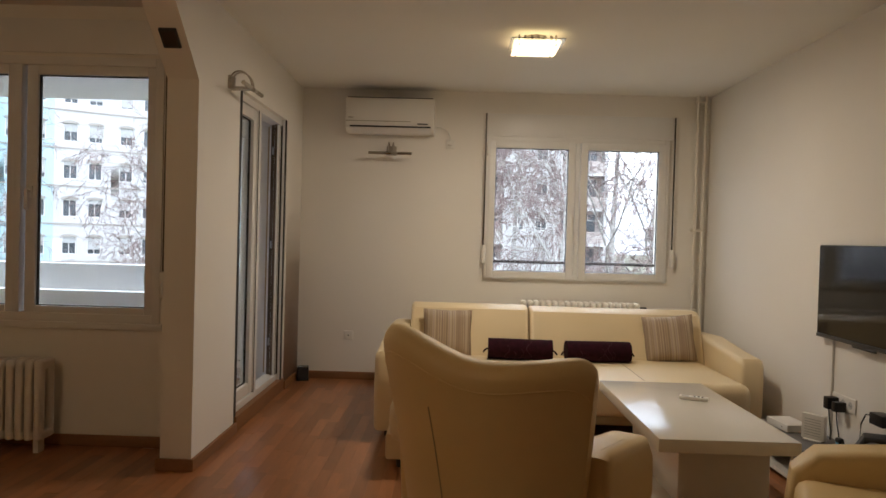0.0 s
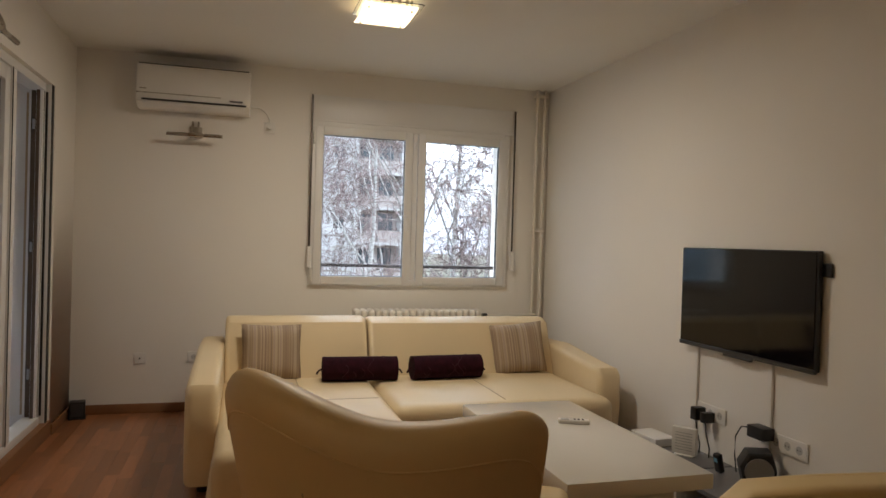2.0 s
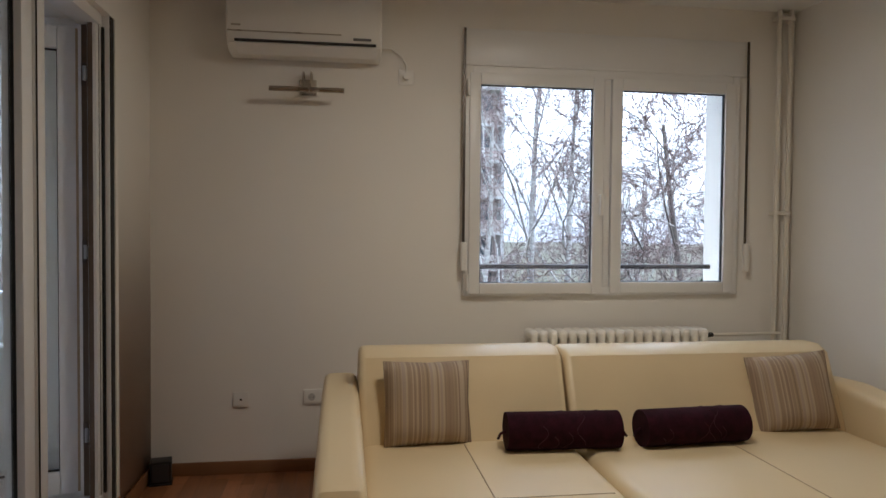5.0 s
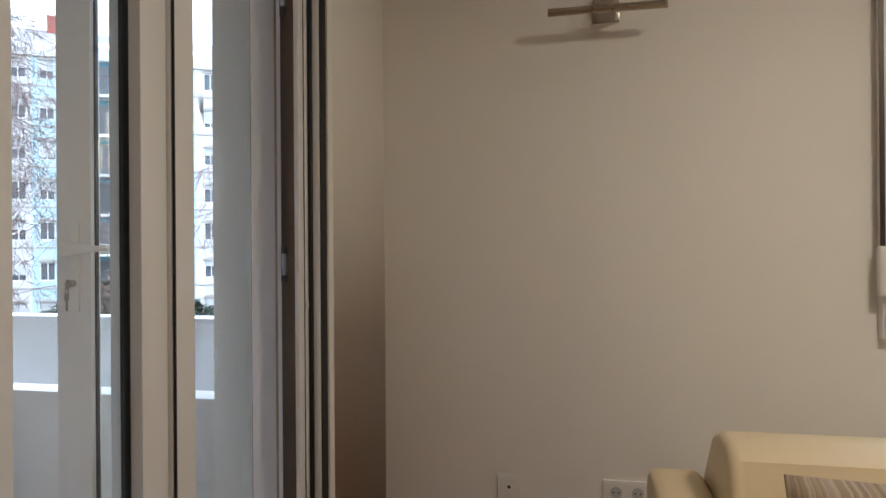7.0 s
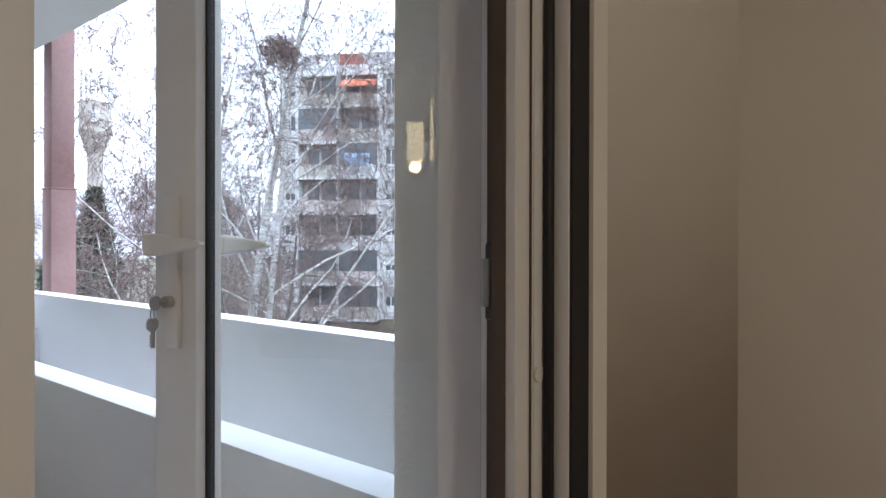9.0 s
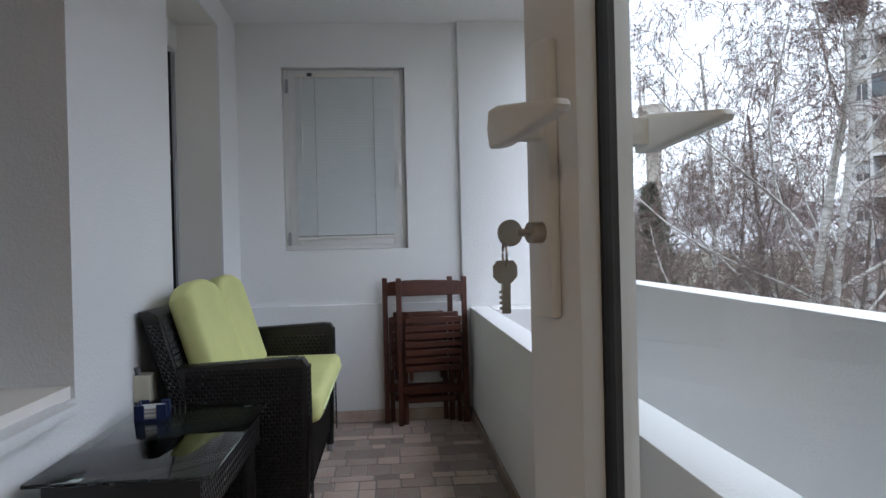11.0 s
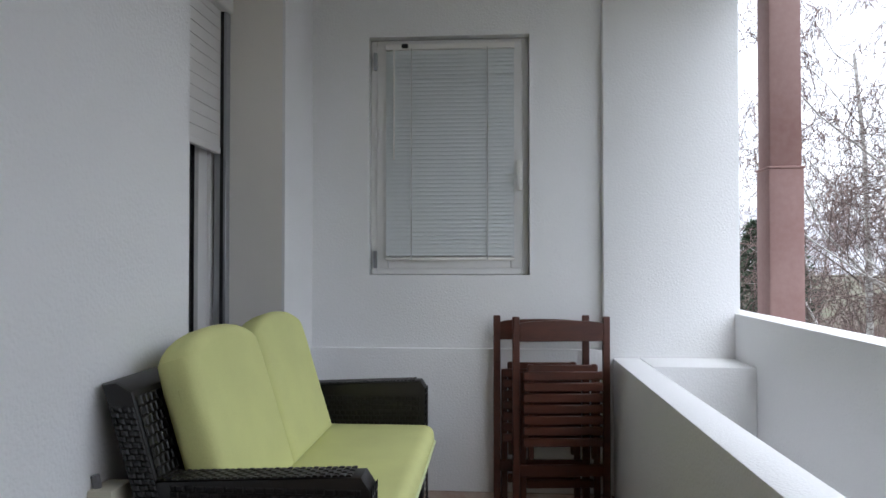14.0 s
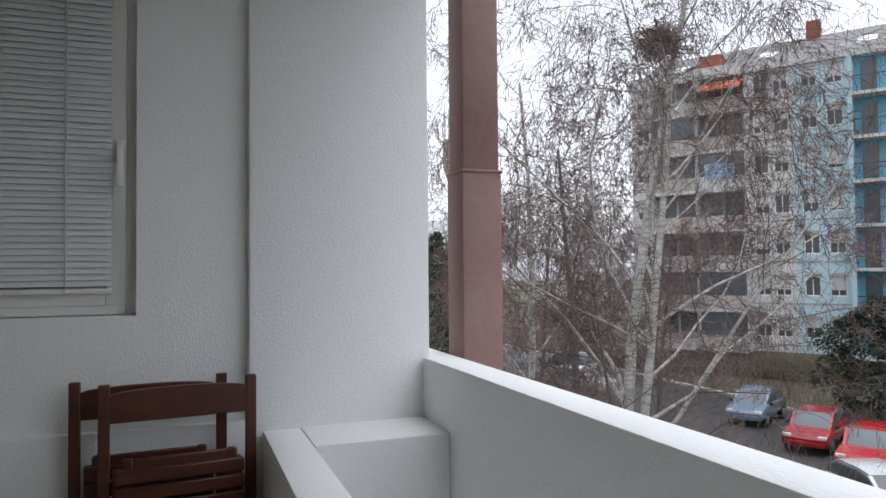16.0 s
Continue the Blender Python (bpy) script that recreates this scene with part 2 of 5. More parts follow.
# ---------------------------------------------------------------- the large structure
X1, Y1, H = 3.628, 6.5, 2.6          # living room: east wall, window wall, height
YD = 4.38                            # inner face of the dining window wall
YS = 4.69                            # outer face of the same wall, on the loggia
XE, XW = -0.38, -4.22                # loggia: outer face of the door wall, end wall
ZB, ZC = 0.095, 2.49                 # loggia floor and ceiling
YB = -2.6                            # wall behind the walker

solid("wall_north", wall_y(Y1, 6.82, -0.38, 4.0, -6.0, 3.1, [(1.66, 3.25, 0.955, 2.40)]), WALL, "warm white painted wall with a double window", "wall")
solid("wall_east", wall_x(X1, 3.95, YB - 0.3, Y1, -0.3, 3.1, []), WALL, "warm white painted wall behind the television", "wall")
solid("wall_west", wall_x(XE, 0.0, YD, Y1, -0.3, 3.1, [(4.705, 5.985, 0.02, 2.21)]), WALL, "warm white painted wall with the balcony door", "wall")
solid("wall_south", wall_y(YB - 0.3, YB, -4.4, X1, -0.3, 3.1, []), WALL, "warm white painted wall at the back of the room", "wall")
solid("wall_dining", wall_y(YD, YS, -4.52, XE, -6.0, 3.1, [(-2.045, -0.395, 0.775, 2.30), (-3.80, -2.93, 0.12, 2.34)]), WALL, "warm white painted wall with the dining window", "wall")
solid("wall_far_west", wall_x(-4.7, -4.4, YB - 0.3, YD, -0.3, 3.1, []), WALL, "warm white painted wall of the dining room", "wall")
solid("door_jamb_north", span(-0.124, 0.0, 5.948, 5.985, 0.0, 2.212), WALL, "painted plaster edge beside the balcony door", "wall")
# stub of wall and beam with a slanted corner between the two rooms
stub = bm_prism([(4.0, 0.0), (YD, 0.0), (YD, H), (YB, H), (YB, 2.44), (3.64, 2.44), (4.0, 2.10)], "x", -0.17, 0.0)
solid("wall_opening", stub, WALL, "warm white wall opening with slanted upper corner", "wall")
solid("ceiling", span(-4.4, X1, YB, Y1, H, H + 0.25), CEIL, "plain white painted ceiling", "ceiling")
solid("floor_base", span(-4.4, X1, YB, Y1, -0.3, -0.012), JOINT, "dark joints beneath the oak parquet floor", "floor")

# loggia shell, plastered
solid("loggia_end_wall", wall_x(-4.52, XW, YS, 6.06, ZB - 0.3, 3.1, [(4.965, 5.70, 1.13, 2.225)]), PLASTER, "white rough plastered wall with a small window", "wall")
solid("loggia_pillar", span(-4.51, -4.18, 6.02, 6.61, -6.0, 3.1, 0.012, 2), PLASTER, "white rough plastered pillar at the loggia's end", "pillar")
solid("loggia_plinth", span(XW, XW + 0.03, YS + 0.014, 6.06, ZB, 0.80, 0.006, 2), PLASTER, "low plastered band along the wall's foot", "wall")
south_skin = wall_y(YS, YS + 0.012, XW, XE, ZB - 0.3, 3.1, [(-2.03, -0.41, 0.74, 2.30), (-3.80, -2.93, 0.12, 2.34)])
solid("loggia_south_face", south_skin, PLASTER, "white rough plaster on the house wall", "wall")
east_skin = wall_x(XE - 0.012, XE, YS + 0.012, 6.82, ZB - 0.3, 3.1, [(4.74, 5.985, 0.02, 2.21)])
solid("loggia_east_face", east_skin, PLASTER, "white rough plaster round the balcony door", "wall")
bm = span(XE, -0.14, 5.965, 5.985, 0.02, 2.21)
solid("door_reveal_north", bm, PLASTER, "rough plastered reveal beside the balcony door", "wall")
solid("loggia_ceiling", span(-4.52, XE, YS, 6.72, ZC, ZC + 0.3), PLASTER, "white plastered loggia ceiling", "ceiling")
solid("loggia_slab", span(-4.52, XE, YS, 6.70, -0.25, ZB - 0.012), CONCRETE, "concrete slab under the loggia tiles", "floor")
solid("parapet_inner", span(-4.205, XE, 6.062, 6.178, ZB - 0.02, 0.765, 0.008, 2), PLASTER, "white plastered inner parapet of a planter trough", "parapet")
solid("parapet_outer", span(-4.52, XE, 6.585, 6.70, -0.25, 0.965, 0.008, 2), PLASTER, "white plastered outer parapet", "parapet")
solid("planter_ledge", span(-4.21, -3.93, 6.178, 6.585, 0.2, 0.768, 0.008, 2), PLASTER, "white plastered ledge closing the planter trough", "parapet")
solid("planter_floor", span(-3.93, XE, 6.178, 6.585, 0.1, 0.22), PLASTER, "white plastered bottom of the planter trough", "parapet")

# unseen closed box added behind the small window to keep out the sky's light
bm = span(-6.4, -6.3, 3.9, 6.4, 0.0, 2.6)
span(-6.3, -4.52, 3.9, 4.0, 0.0, 2.6, bm=bm), span(-6.3, -4.52, 6.3, 6.4, 0.0, 2.6, bm=bm), span(-6.4, -4.52, 3.9, 6.4, 2.6, 2.7, bm=bm), span(-6.4, -4.52, 3.9, 6.4, -0.1, 0.0, bm=bm)
solid("sky_blocker_behind_window", bm, WALL, "unseen closed box shutting out daylight behind the small window", "wall")

# ground and distance
g = bmesh.new()
bmesh.ops.create_grid(g, x_segments=40, y_segments=40, size=900, matrix=Matrix.Translation((0, 300, -6.0)))
solid("ground", g, EARTH, "winter lawn with dead leaves", "ground")


# ---------------------------------------------------------------- windows and doors
def sash(parent, w, h, z0, x0, name="sash", glass=True, prof=0.075, depth=0.06):
    """One window sash in the xz plane, its lower corner at x0, z0."""
    b = None
    for a in ((x0, x0 + prof, z0, z0 + h), (x0 + w - prof, x0 + w, z0, z0 + h), (x0 + prof, x0 + w - prof, z0, z0 + prof), (x0 + prof, x0 + w - prof, z0 + h - prof, z0 + h)):
        b = span(a[0], a[1], -depth / 2, depth / 2, a[2], a[3], 0.006, 2, bm=b)
    s = part(name, b, PVC, parent, "white plastic sash frame")
    gk = None
    q = prof - 0.008
    for a in ((x0 + q, x0 + prof + 0.004, z0 + q, z0 + h - q), (x0 + w - prof - 0.004, x0 + w - q, z0 + q, z0 + h - q), (x0 + prof, x0 + w - prof, z0 + q, z0 + prof + 0.004), (x0 + prof, x0 + w - prof, z0 + h - prof - 0.004, z0 + h - q)):
        gk = span(a[0], a[1], -0.013, 0.013, a[2], a[3], bm=gk)
    part("gasket", gk, GASKET, s, "black rubber seal")
    if glass:
        p = part("pane", span(x0 + q, x0 + w - q, -0.008, 0.008, z0 + q, z0 + h - q), GLASS, s, "clear glass pane")
        p.visible_shadow = False
    return s


def window_handle(parent, x, z, y):
    b = span(x - 0.014, x + 0.014, y - 0.012, y, z - 0.035, z + 0.035, 0.004, 2)
    span(x - 0.009, x + 0.009, y - 0.045, y - 0.01, z - 0.009, z + 0.009, 0.004, 2, bm=b)
    span(x - 0.010, x + 0.010, y - 0.052, y - 0.034, z - 0.11, z + 0.012, 0.006, 2, bm=b)
    return part("handle", b, WHITEPL, parent, "white lever handle")


def frame_bars(x0, x1, z0, z1, wide, y0, y1, mids=()):
    b = span(x0, x0 + wide, y0, y1, z0, z1, 0.005, 2)
    span(x1 - wide, x1, y0, y1, z0, z1, 0.005, 2, bm=b)
    span(x0 + wide, x1 - wide, y0, y1, z0, z0 + wide, 0.005, 2, bm=b)
    span(x0 + wide, x1 - wide, y0, y1, z1 - wide, z1, 0.005, 2, bm=b)
    for m in mids:
        span(m - wide * 0.4, m + wide * 0.4, y0, y1, z0 + wide, z1 - wide, 0.005, 2, bm=b)
    return b


def strap_winder(parent, x, y, z, ztop):
    """Roller-blind strap and its winder box."""
    part("strap", span(x - 0.007, x + 0.007, y - 0.008, y - 0.004, z, ztop), DARKSTEEL, parent, "dark grey blind strap")
    b = span(x - 0.018, x + 0.018, y - 0.030, y, z - 0.09, z + 0.07, 0.012, 3)
    part("winder", b, WHITEPL, parent, "white plastic strap winder")


# living room window: frame 1.63 to 3.29, 0.94 to 2.20, roller box above
w1 = thing("window_1", "white plastic double window with roller box above", "window", pose(0, 6.51, 0), kind="structure")
part("window_frame", frame_bars(1.643, 3.266, 0.943, 2.205, 0.045, -0.045, 0.03, [2.462]), PVC, w1)
s = sash(w1, 0.767, 1.212, 0.953, 1.671, prof=0.062)
s.matrix_basis = pose(0, -0.028, 0)
window_handle(s, 2.412, 1.50, -0.03)
for z in (1.02, 2.08):
    part("hinge", span(1.654, 1.668, -0.05, -0.026, z - 0.045, z + 0.045, 0.004, 2), WHITEPL, s, "white hinge cover")
s = sash(w1, 0.747, 1.206, 0.956, 2.486, prof=0.062)
s.matrix_basis = pose(0, -0.028, 0)
part("roller_box", span(1.645, 3.305, -0.035, 0.10, 2.21, 2.41, 0.006, 2), PVC, w1, "white roller blind box")
part("box_lip", span(1.632, 3.318, -0.050, -0.03, 2.205, 2.219, 0.004, 2), PVC, w1)
part("window_sill", span(1.60, 3.32, 0.05, 0.38, 0.885, 0.925, 0.004, 2), PVC, w1)
strap_winder(w1, 1.641, -0.05, 1.17, 2.405)
strap_winder(w1, 3.306, -0.05, 1.17, 2.405)
railing = thing("window_railing", "dark painted metal safety bar outside the window", "railing", pose(0, 6.75, 0))
part("bar", bm_tube([(1.62, 0, 1.09), (3.30, 0, 1.09)], 0.014, 8), mat("dark_brown_railing_paint", (0.035, 0.025, 0.025), 0.6), railing)

# dining window
w2 = thing("window_2", "white plastic double window above a radiator", "window", pose(0, 4.42, 0), kind="structure")
part("window_frame", frame_bars(-2.06, -0.345, 0.735, 2.30, 0.05, -0.05, 0.03, [-1.21]), PVC, w2)
for x0 in (-2.02, -1.17):
    s = sash(w2, 0.80 if x0 < -1.5 else 0.785, 1.50, 0.76, x0, prof=0.065)
window_handle(s, -1.14, 1.50, -0.03)
part("window_sill", span(-1.98, -0.33, -0.06, 0.0, 0.695, 0.735, 0.006, 2), PVC, w2)
part("roller_box", span(-1.94, -0.33, -0.055, 0.05, 2.32, 2.52, 0.006, 2), PVC, w2, "white roller blind box")
strap_winder(w2, -0.325, -0.05, 0.98, 2.30)
part("outer_sill", span(-1.95, -0.40, 0.04, 0.33, 0.715, 0.745, 0.004, 2), PLASTER, w2, "white plastered outer sill")

# balcony door: fixed southern leaf, open northern leaf; local x runs along the wall from its northern end
d1 = thing("door_1", "white plastic two-leaf balcony door, one leaf open", "door", pose(-0.075, 5.985, 0, 0, 0, -90), kind="structure")
jamb = span(1.195, 1.245, -0.05, 0.045, 0.10, 2.21, 0.005, 2)
span(0.115, 1.195, -0.05, 0.045, 0.10, 0.15, 0.005, 2, bm=jamb), span(0.115, 1.195, -0.05, 0.045, 2.16, 2.21, 0.005, 2, bm=jamb)
span(0.002, 0.115, -0.05, 0.036, 0.10, 2.21, 0.004, 2, bm=jamb)
span(0.115, 0.155, 0.0, 0.036, 0.15, 2.16, 0.004, 2, bm=jamb)
span(0.040, 0.085, 0.036, 0.067, 0.10, 2.21, 0.003, 2, bm=jamb)
part("door_frame", jamb, PVC, d1, "white plastic door frame")
# dark brown for thin strips on the frame's recessed faces
GROOVE = mat("dark_brown_door_groove", (0.12, 0.08, 0.05), 0.6, vary=0.2)
part("threshold", span(0.0, 1.245, -0.05, 0.085, 0.0, 0.10, 0.006, 2), WOOD, d1, "brown wooden threshold")
part("rebate_seal", span(0.086, 0.099, 0.037, 0.049, 0.15, 2.16, 0.003, 1), GASKET, d1)
part("rebate_groove", span(0.116, 0.121, -0.034, -0.006, 0.15, 2.16), GROOVE, d1, "dark brown groove of the door frame")
part("rebate_lip", span(0.1555, 0.159, 0.003, 0.022, 0.15, 2.16), GROOVE, d1, "dark brown groove of the door frame")
part("profile_line", span(0.1240, 0.1265, 0.0365, 0.0385, 0.15, 2.16), GROOVE, d1)
part("cover_cap", bm_tube([(0.106, 0.036, 1.085), (0.106, 0.0385, 1.085)], 0.010, 14), WHITEPL, d1, "round white cover cap")
part("edge_seal", span(0.041, 0.082, 0.067, 0.071, 0.10, 2.21), GASKET, d1, "black rubber edge seal")
part("edge_seal", span(1.215, 1.279, 0.0460, 0.070, 0.02, 2.208), GASKET, d1, "black rubber edge seal")
part("mullion", span(0.680, 0.7595, -0.052, 0.045, 0.15, 2.16, 0.006, 2), PVC, d1)
part("mullion_seal", span(0.754, 0.758, 0.046, 0.050, 0.15, 2.16), GASKET, d1)
s = sash(d1, 0.435, 2.00, 0.155, 0.761, "fixed_leaf", prof=0.078, depth=0.075)
# open leaf, hinged at the northern end of the frame
leaf_pose = pose(0.045, -0.055, 0, 0, 0, -73)
lf = sash(d1, 0.64, 2.00, 0.155, 0.0, "open_leaf", prof=0.095, depth=0.07)
lf.matrix_basis = leaf_pose
# brown-yellow colour paints warm indoor shade onto the white plastic flange
part("rebate_flange", span(0.002, 0.026, 0.0355, 0.0395, 0.16, 2.15), mat("warm_shaded_door_flange", (0.42, 0.32, 0.20), 0.5), lf, "white plastic flange of the door leaf, warm shade painted in")
for side in (-1, 1):
    b = span(0.575, 0.605, side * 0.035, side * 0.047, 1.07, 1.33, 0.004, 2)
    part("handle_plate", b, WHITEPL, lf, "white handle plate")
    b = span(0.580, 0.600, side * 0.045, side * 0.085, 1.235, 1.26, 0.006, 2)
    lever = bm_prism([(0.603, 1.229), (0.608, 1.247), (0.603, 1.265), (0.585, 1.266), (0.485, 1.252), (0.482, 1.247), (0.485, 1.242), (0.585, 1.228)], "y", min(side * 0.078, side * 0.094), max(side * 0.078, side * 0.094), 0.005, 3)
    part("handle_neck", b, WHITEPL, lf)
    part("handle", lever, WHITEPL, lf, "white tapered lever handle")
b = bm_tube([(0.59, 0.045, 1.15), (0.59, 0.06, 1.15)], 0.010, 12)
part("lock_cylinder", b, STEEL, lf)
for z in (0.42, 1.20, 1.95):
    b = bm_tube([(0.150, -0.012, z - 0.030), (0.150, -0.012, z + 0.030)], 0.007, 10)
    span(0.126, 0.150, -0.016, -0.010, z - 0.022, z + 0.022, 0.002, 1, bm=b)
    part("hinge_plate", span(0.122, 0.126, -0.034, -0.016, z - 0.05, z + 0.05, 0.002, 1), DARKSTEEL, d1, "dark hinge plate")
    part("hinge", b, ALU, d1, "grey metal hinge")
keys = thing("key_ring", "two steel keys hanging from the door lock", "keys", d1.matrix_basis @ leaf_pose @ pose(0.59, 0.06, 1.15, 0, 0, 180))
b = bm_tube([(-0.0012, -0.020, 0.0), (0.0012, -0.020, 0.0)], 0.0125, 16)
bm_tube([(0, 0.002, 0), (0, -0.012, 0)], 0.0035, 8, bm=b)
part("key", b, STEEL, keys)
b = bm_prism([(-0.038, -0.030), (-0.034, -0.025), (-0.018, -0.025), (-0.014, -0.030), (-0.014, -0.040), (-0.020, -0.046), (-0.032, -0.046), (-0.038, -0.040)], "x", -0.0012, 0.0012)
span(-0.0011, 0.0011, -0.030, -0.021, -0.074, -0.043, 0.0006, 1, bm=b)
for k in range(4):
    span(-0.0010, 0.0010, -0.032, -0.0295, -0.055 - k * 0.005, -0.0525 - k * 0.005, bm=b)
part("key", b, STEEL, keys)
ring = [(0.004 * math.cos(a * math.tau / 16), -0.026, -0.020 + 0.011 * math.sin(a * math.tau / 16)) for a in range(17)]
part("ring", bm_tube(ring, 0.0012, 5), STEEL, keys)


# ---------------------------------------------------------------- skirting
def skirting(name, x0, x1, y0, y1):
    return solid(name, span(x0, x1, y0, y1, 0.0, 0.068, 0.006, 2), WOOD, "oak skirting board along the wall", "skirting")


skirting("baseboard_north", 0.0, X1, Y1 - 0.018, Y1)
skirting("baseboard_west", 0.0, 0.018, 4.0, 4.735)
skirting("baseboard_west_end", 0.0, 0.018, 5.99, Y1 - 0.02)
skirting("baseboard_stub", -0.188, 0.018, 3.982, 4.0)
skirting("baseboard_stub_side", -0.188, -0.17, 4.0, YD - 0.018)
skirting("baseboard_dining", -4.4, -0.19, YD - 0.018, YD)
skirting("baseboard_east", X1 - 0.018, X1, YB, Y1 - 0.02)


# ---------------------------------------------------------------- living room things
def corner_sofa():
    t = thing("corner_sofa", "cream leather corner sofa with a chaise end", "sofa")
    part("base", span(1.10, 3.34, 5.0, 6.12, 0.05, 0.20, 0.02, 2), LEATHER, t)
    part("chaise_base", span(1.03, 1.96, 4.14, 5.0, 0.05, 0.20, 0.02, 2), LEATHER, t)
    for x0, x1, y0 in ((1.05, 1.985, 4.08), (1.99, 3.33, 4.76)):
        part("seat", span(x0, x1, y0, 5.78, 0.16, 0.395, 0.08, 5), LEATHER, t, "thick cream leather seat")
    for x0, x1, y in ((1.5, 1.506, 4.12), (2.65, 2.656, 4.85)):
        part("seam", span(x0, x1, y, 5.6, 0.392, 0.3975, 0.002, 1), SEAM, t)
    part("seam", span(1.12, 1.93, 5.0, 5.006, 0.392, 0.3975, 0.002, 1), SEAM, t)
    for x0, x1, top in ((1.06, 1.985, 0.770), (1.995, 3.335, 0.762)):
        o = [(5.62, 0.36), (6.16, 0.36), (6.16, 0.60), (6.02, top - 0.03), (5.93, top), (5.83, top), (5.77, top - 0.03)]
        part("backrest", bm_prism(o, "x", x0, x1, 0.035, 4), LEATHER, t, "cream leather backrest")
    for x0, x1, y0, top in ((0.90, 1.06, 4.66, 0.56), (3.335, 3.50, 4.98, 0.53)):
        b = bm_prism([(y0 + 0.02, 0.06), (y0, 0.3), (y0 + 0.008, top - 0.045), (y0 + 0.045, top), (y0 + 0.30, top + 0.018), (5.70, top + 0.06), (6.14, top + 0.04), (6.16, 0.06)], "x", x0, x1, 0.045, 5)
        part("armrest", b, LEATHER, t, "rounded cream leather armrest")
    for x, y in ((1.12, 4.20), (1.88, 4.20), (3.25, 5.05), (1.12, 6.05), (3.25, 6.05), (0.99, 4.80), (3.43, 5.0)):
        part("foot", bm_tube([(x, y, 0.0), (x, y, 0.06)], 0.03, 10), BLACK, t, "short black foot")


def armchair(name, label, m):
    """Cream leather wing armchair, facing +y, its middle at the origin."""
    t = thing(name, label, "armchair", m, group="armchairs")
    # back: one thick upholstered shell, flared towards the top, one shoulder higher, its top rolled over
    def ease(q):
        q = min(1.0, max(0.0, q))
        return q * q * (3 - 2 * q)

    def crest(u):
        end = 0.07 * (1 - math.sqrt(max(0.0, 1 - (max(0.0, abs(u) - 0.80) / 0.20) ** 2)))
        return 0.88 + (0.085 * ease((0.15 - u) / 0.95) if u < 0.15 else 0.035 * ease((u - 0.15) / 0.8)) - end

    def back_point(u, z, depth):
        v = (z - 0.14) / 0.76
        flare = 0.76 + 0.24 * v ** 0.9
        return Vector((0.425 * u * flare, -0.36 + 0.15 * abs(u) ** 2.4 - 0.10 * v + 0.015 * math.sin(v * math.pi) + depth, z))

    b = bmesh.new()
    n, k, arc, roll = 36, 14, 9, 0.095
    rings = []
    for i in range(n + 1):
        u = math.sin((2 * i / n - 1) * math.pi / 2)
        thick = 0.03 + 0.14 * math.sqrt(max(0.0, 1 - abs(u) ** 7))
        z1 = crest(u) - roll
        pts = [back_point(u, 0.14 + (z1 - 0.14) * j / k, 0) for j in range(k + 1)]
        for j in range(1, arc):
            w = math.pi * j / arc
            pts.append(back_point(u, z1 + roll * math.sin(w) ** 0.9, thick * (1 - math.cos(w)) / 2))
        pts += [back_point(u, 0.14 + (z1 - 0.14) * j / k, thick) for j in range(k, -1, -1)]
        rings.append([b.verts.new(p) for p in pts])
    m_ = len(rings[0])
    for i in range(n):
        for j in range(m_):
            b.faces.new((rings[i][j], rings[i + 1][j], rings[i + 1][(j + 1) % m_], rings[i][(j + 1) % m_]))
    b.faces.new(rings[0])
    b.faces.new(rings[n])
    bmesh.ops.recalc_face_normals(b, faces=b.faces[:])
    part("backrest", b, AMBER, t, "curved cream leather back with wings")
    o = [(-0.14, 0.14), (0.40, 0.14), (0.46, 0.28), (0.445, 0.43), (0.36, 0.515), (0.12, 0.548), (-0.12, 0.57), (-0.18, 0.56)]
    for s_ in (-1, 1):
        a = (0.26, 0.44) if s_ > 0 else (-0.44, -0.26)
        part("armrest", bm_prism(o, "x", a[0], a[1], 0.05, 5), AMBER, t, "rounded cream leather armrest")
        part("piping", bm_tube([(s_ * 0.388, y, z) for y, z in ((0.456, 0.28), (0.441, 0.425), (0.356, 0.510), (0.12, 0.547), (-0.11, 0.568))], 0.0026, 6), AMBER, t)
    part("seat", span(-0.28, 0.28, -0.28, 0.44, 0.16, 0.42, 0.07, 4), AMBER, t)
    top = [back_point(u, crest(u) - roll - 0.004, -0.001) for u in (math.sin((2 * i / 32 - 1) * math.pi / 2) for i in range(33))]
    part("piping", bm_tube(top, 0.0028, 6), AMBER, t, "leather piping along the top of the back")
    part("back_seam", bm_tube([back_point(-0.36 + 0.14 * q, 0.70 - 0.55 * q, -0.001) for q in (0, 0.25, 0.5, 0.75, 1)], 0.0025, 6), SEAM, t)
    for x in (-0.29, 0.29):
        for y in (-0.26, 0.36):
            part("foot", bm_tube([(x, y, 0), (x, y, 0.15)], 0.022, 8), BLACK, t)
    return t


corner_sofa()
armchair("wing_armchair", "cream leather wing armchair beside the coffee table", pose(1.637, 3.03, 0, 0, 0, -30))
armchair("wing_armchair", "cream leather wing armchair with a purple cushion", pose(3.02, 2.58, 0, 0, 0, 68))

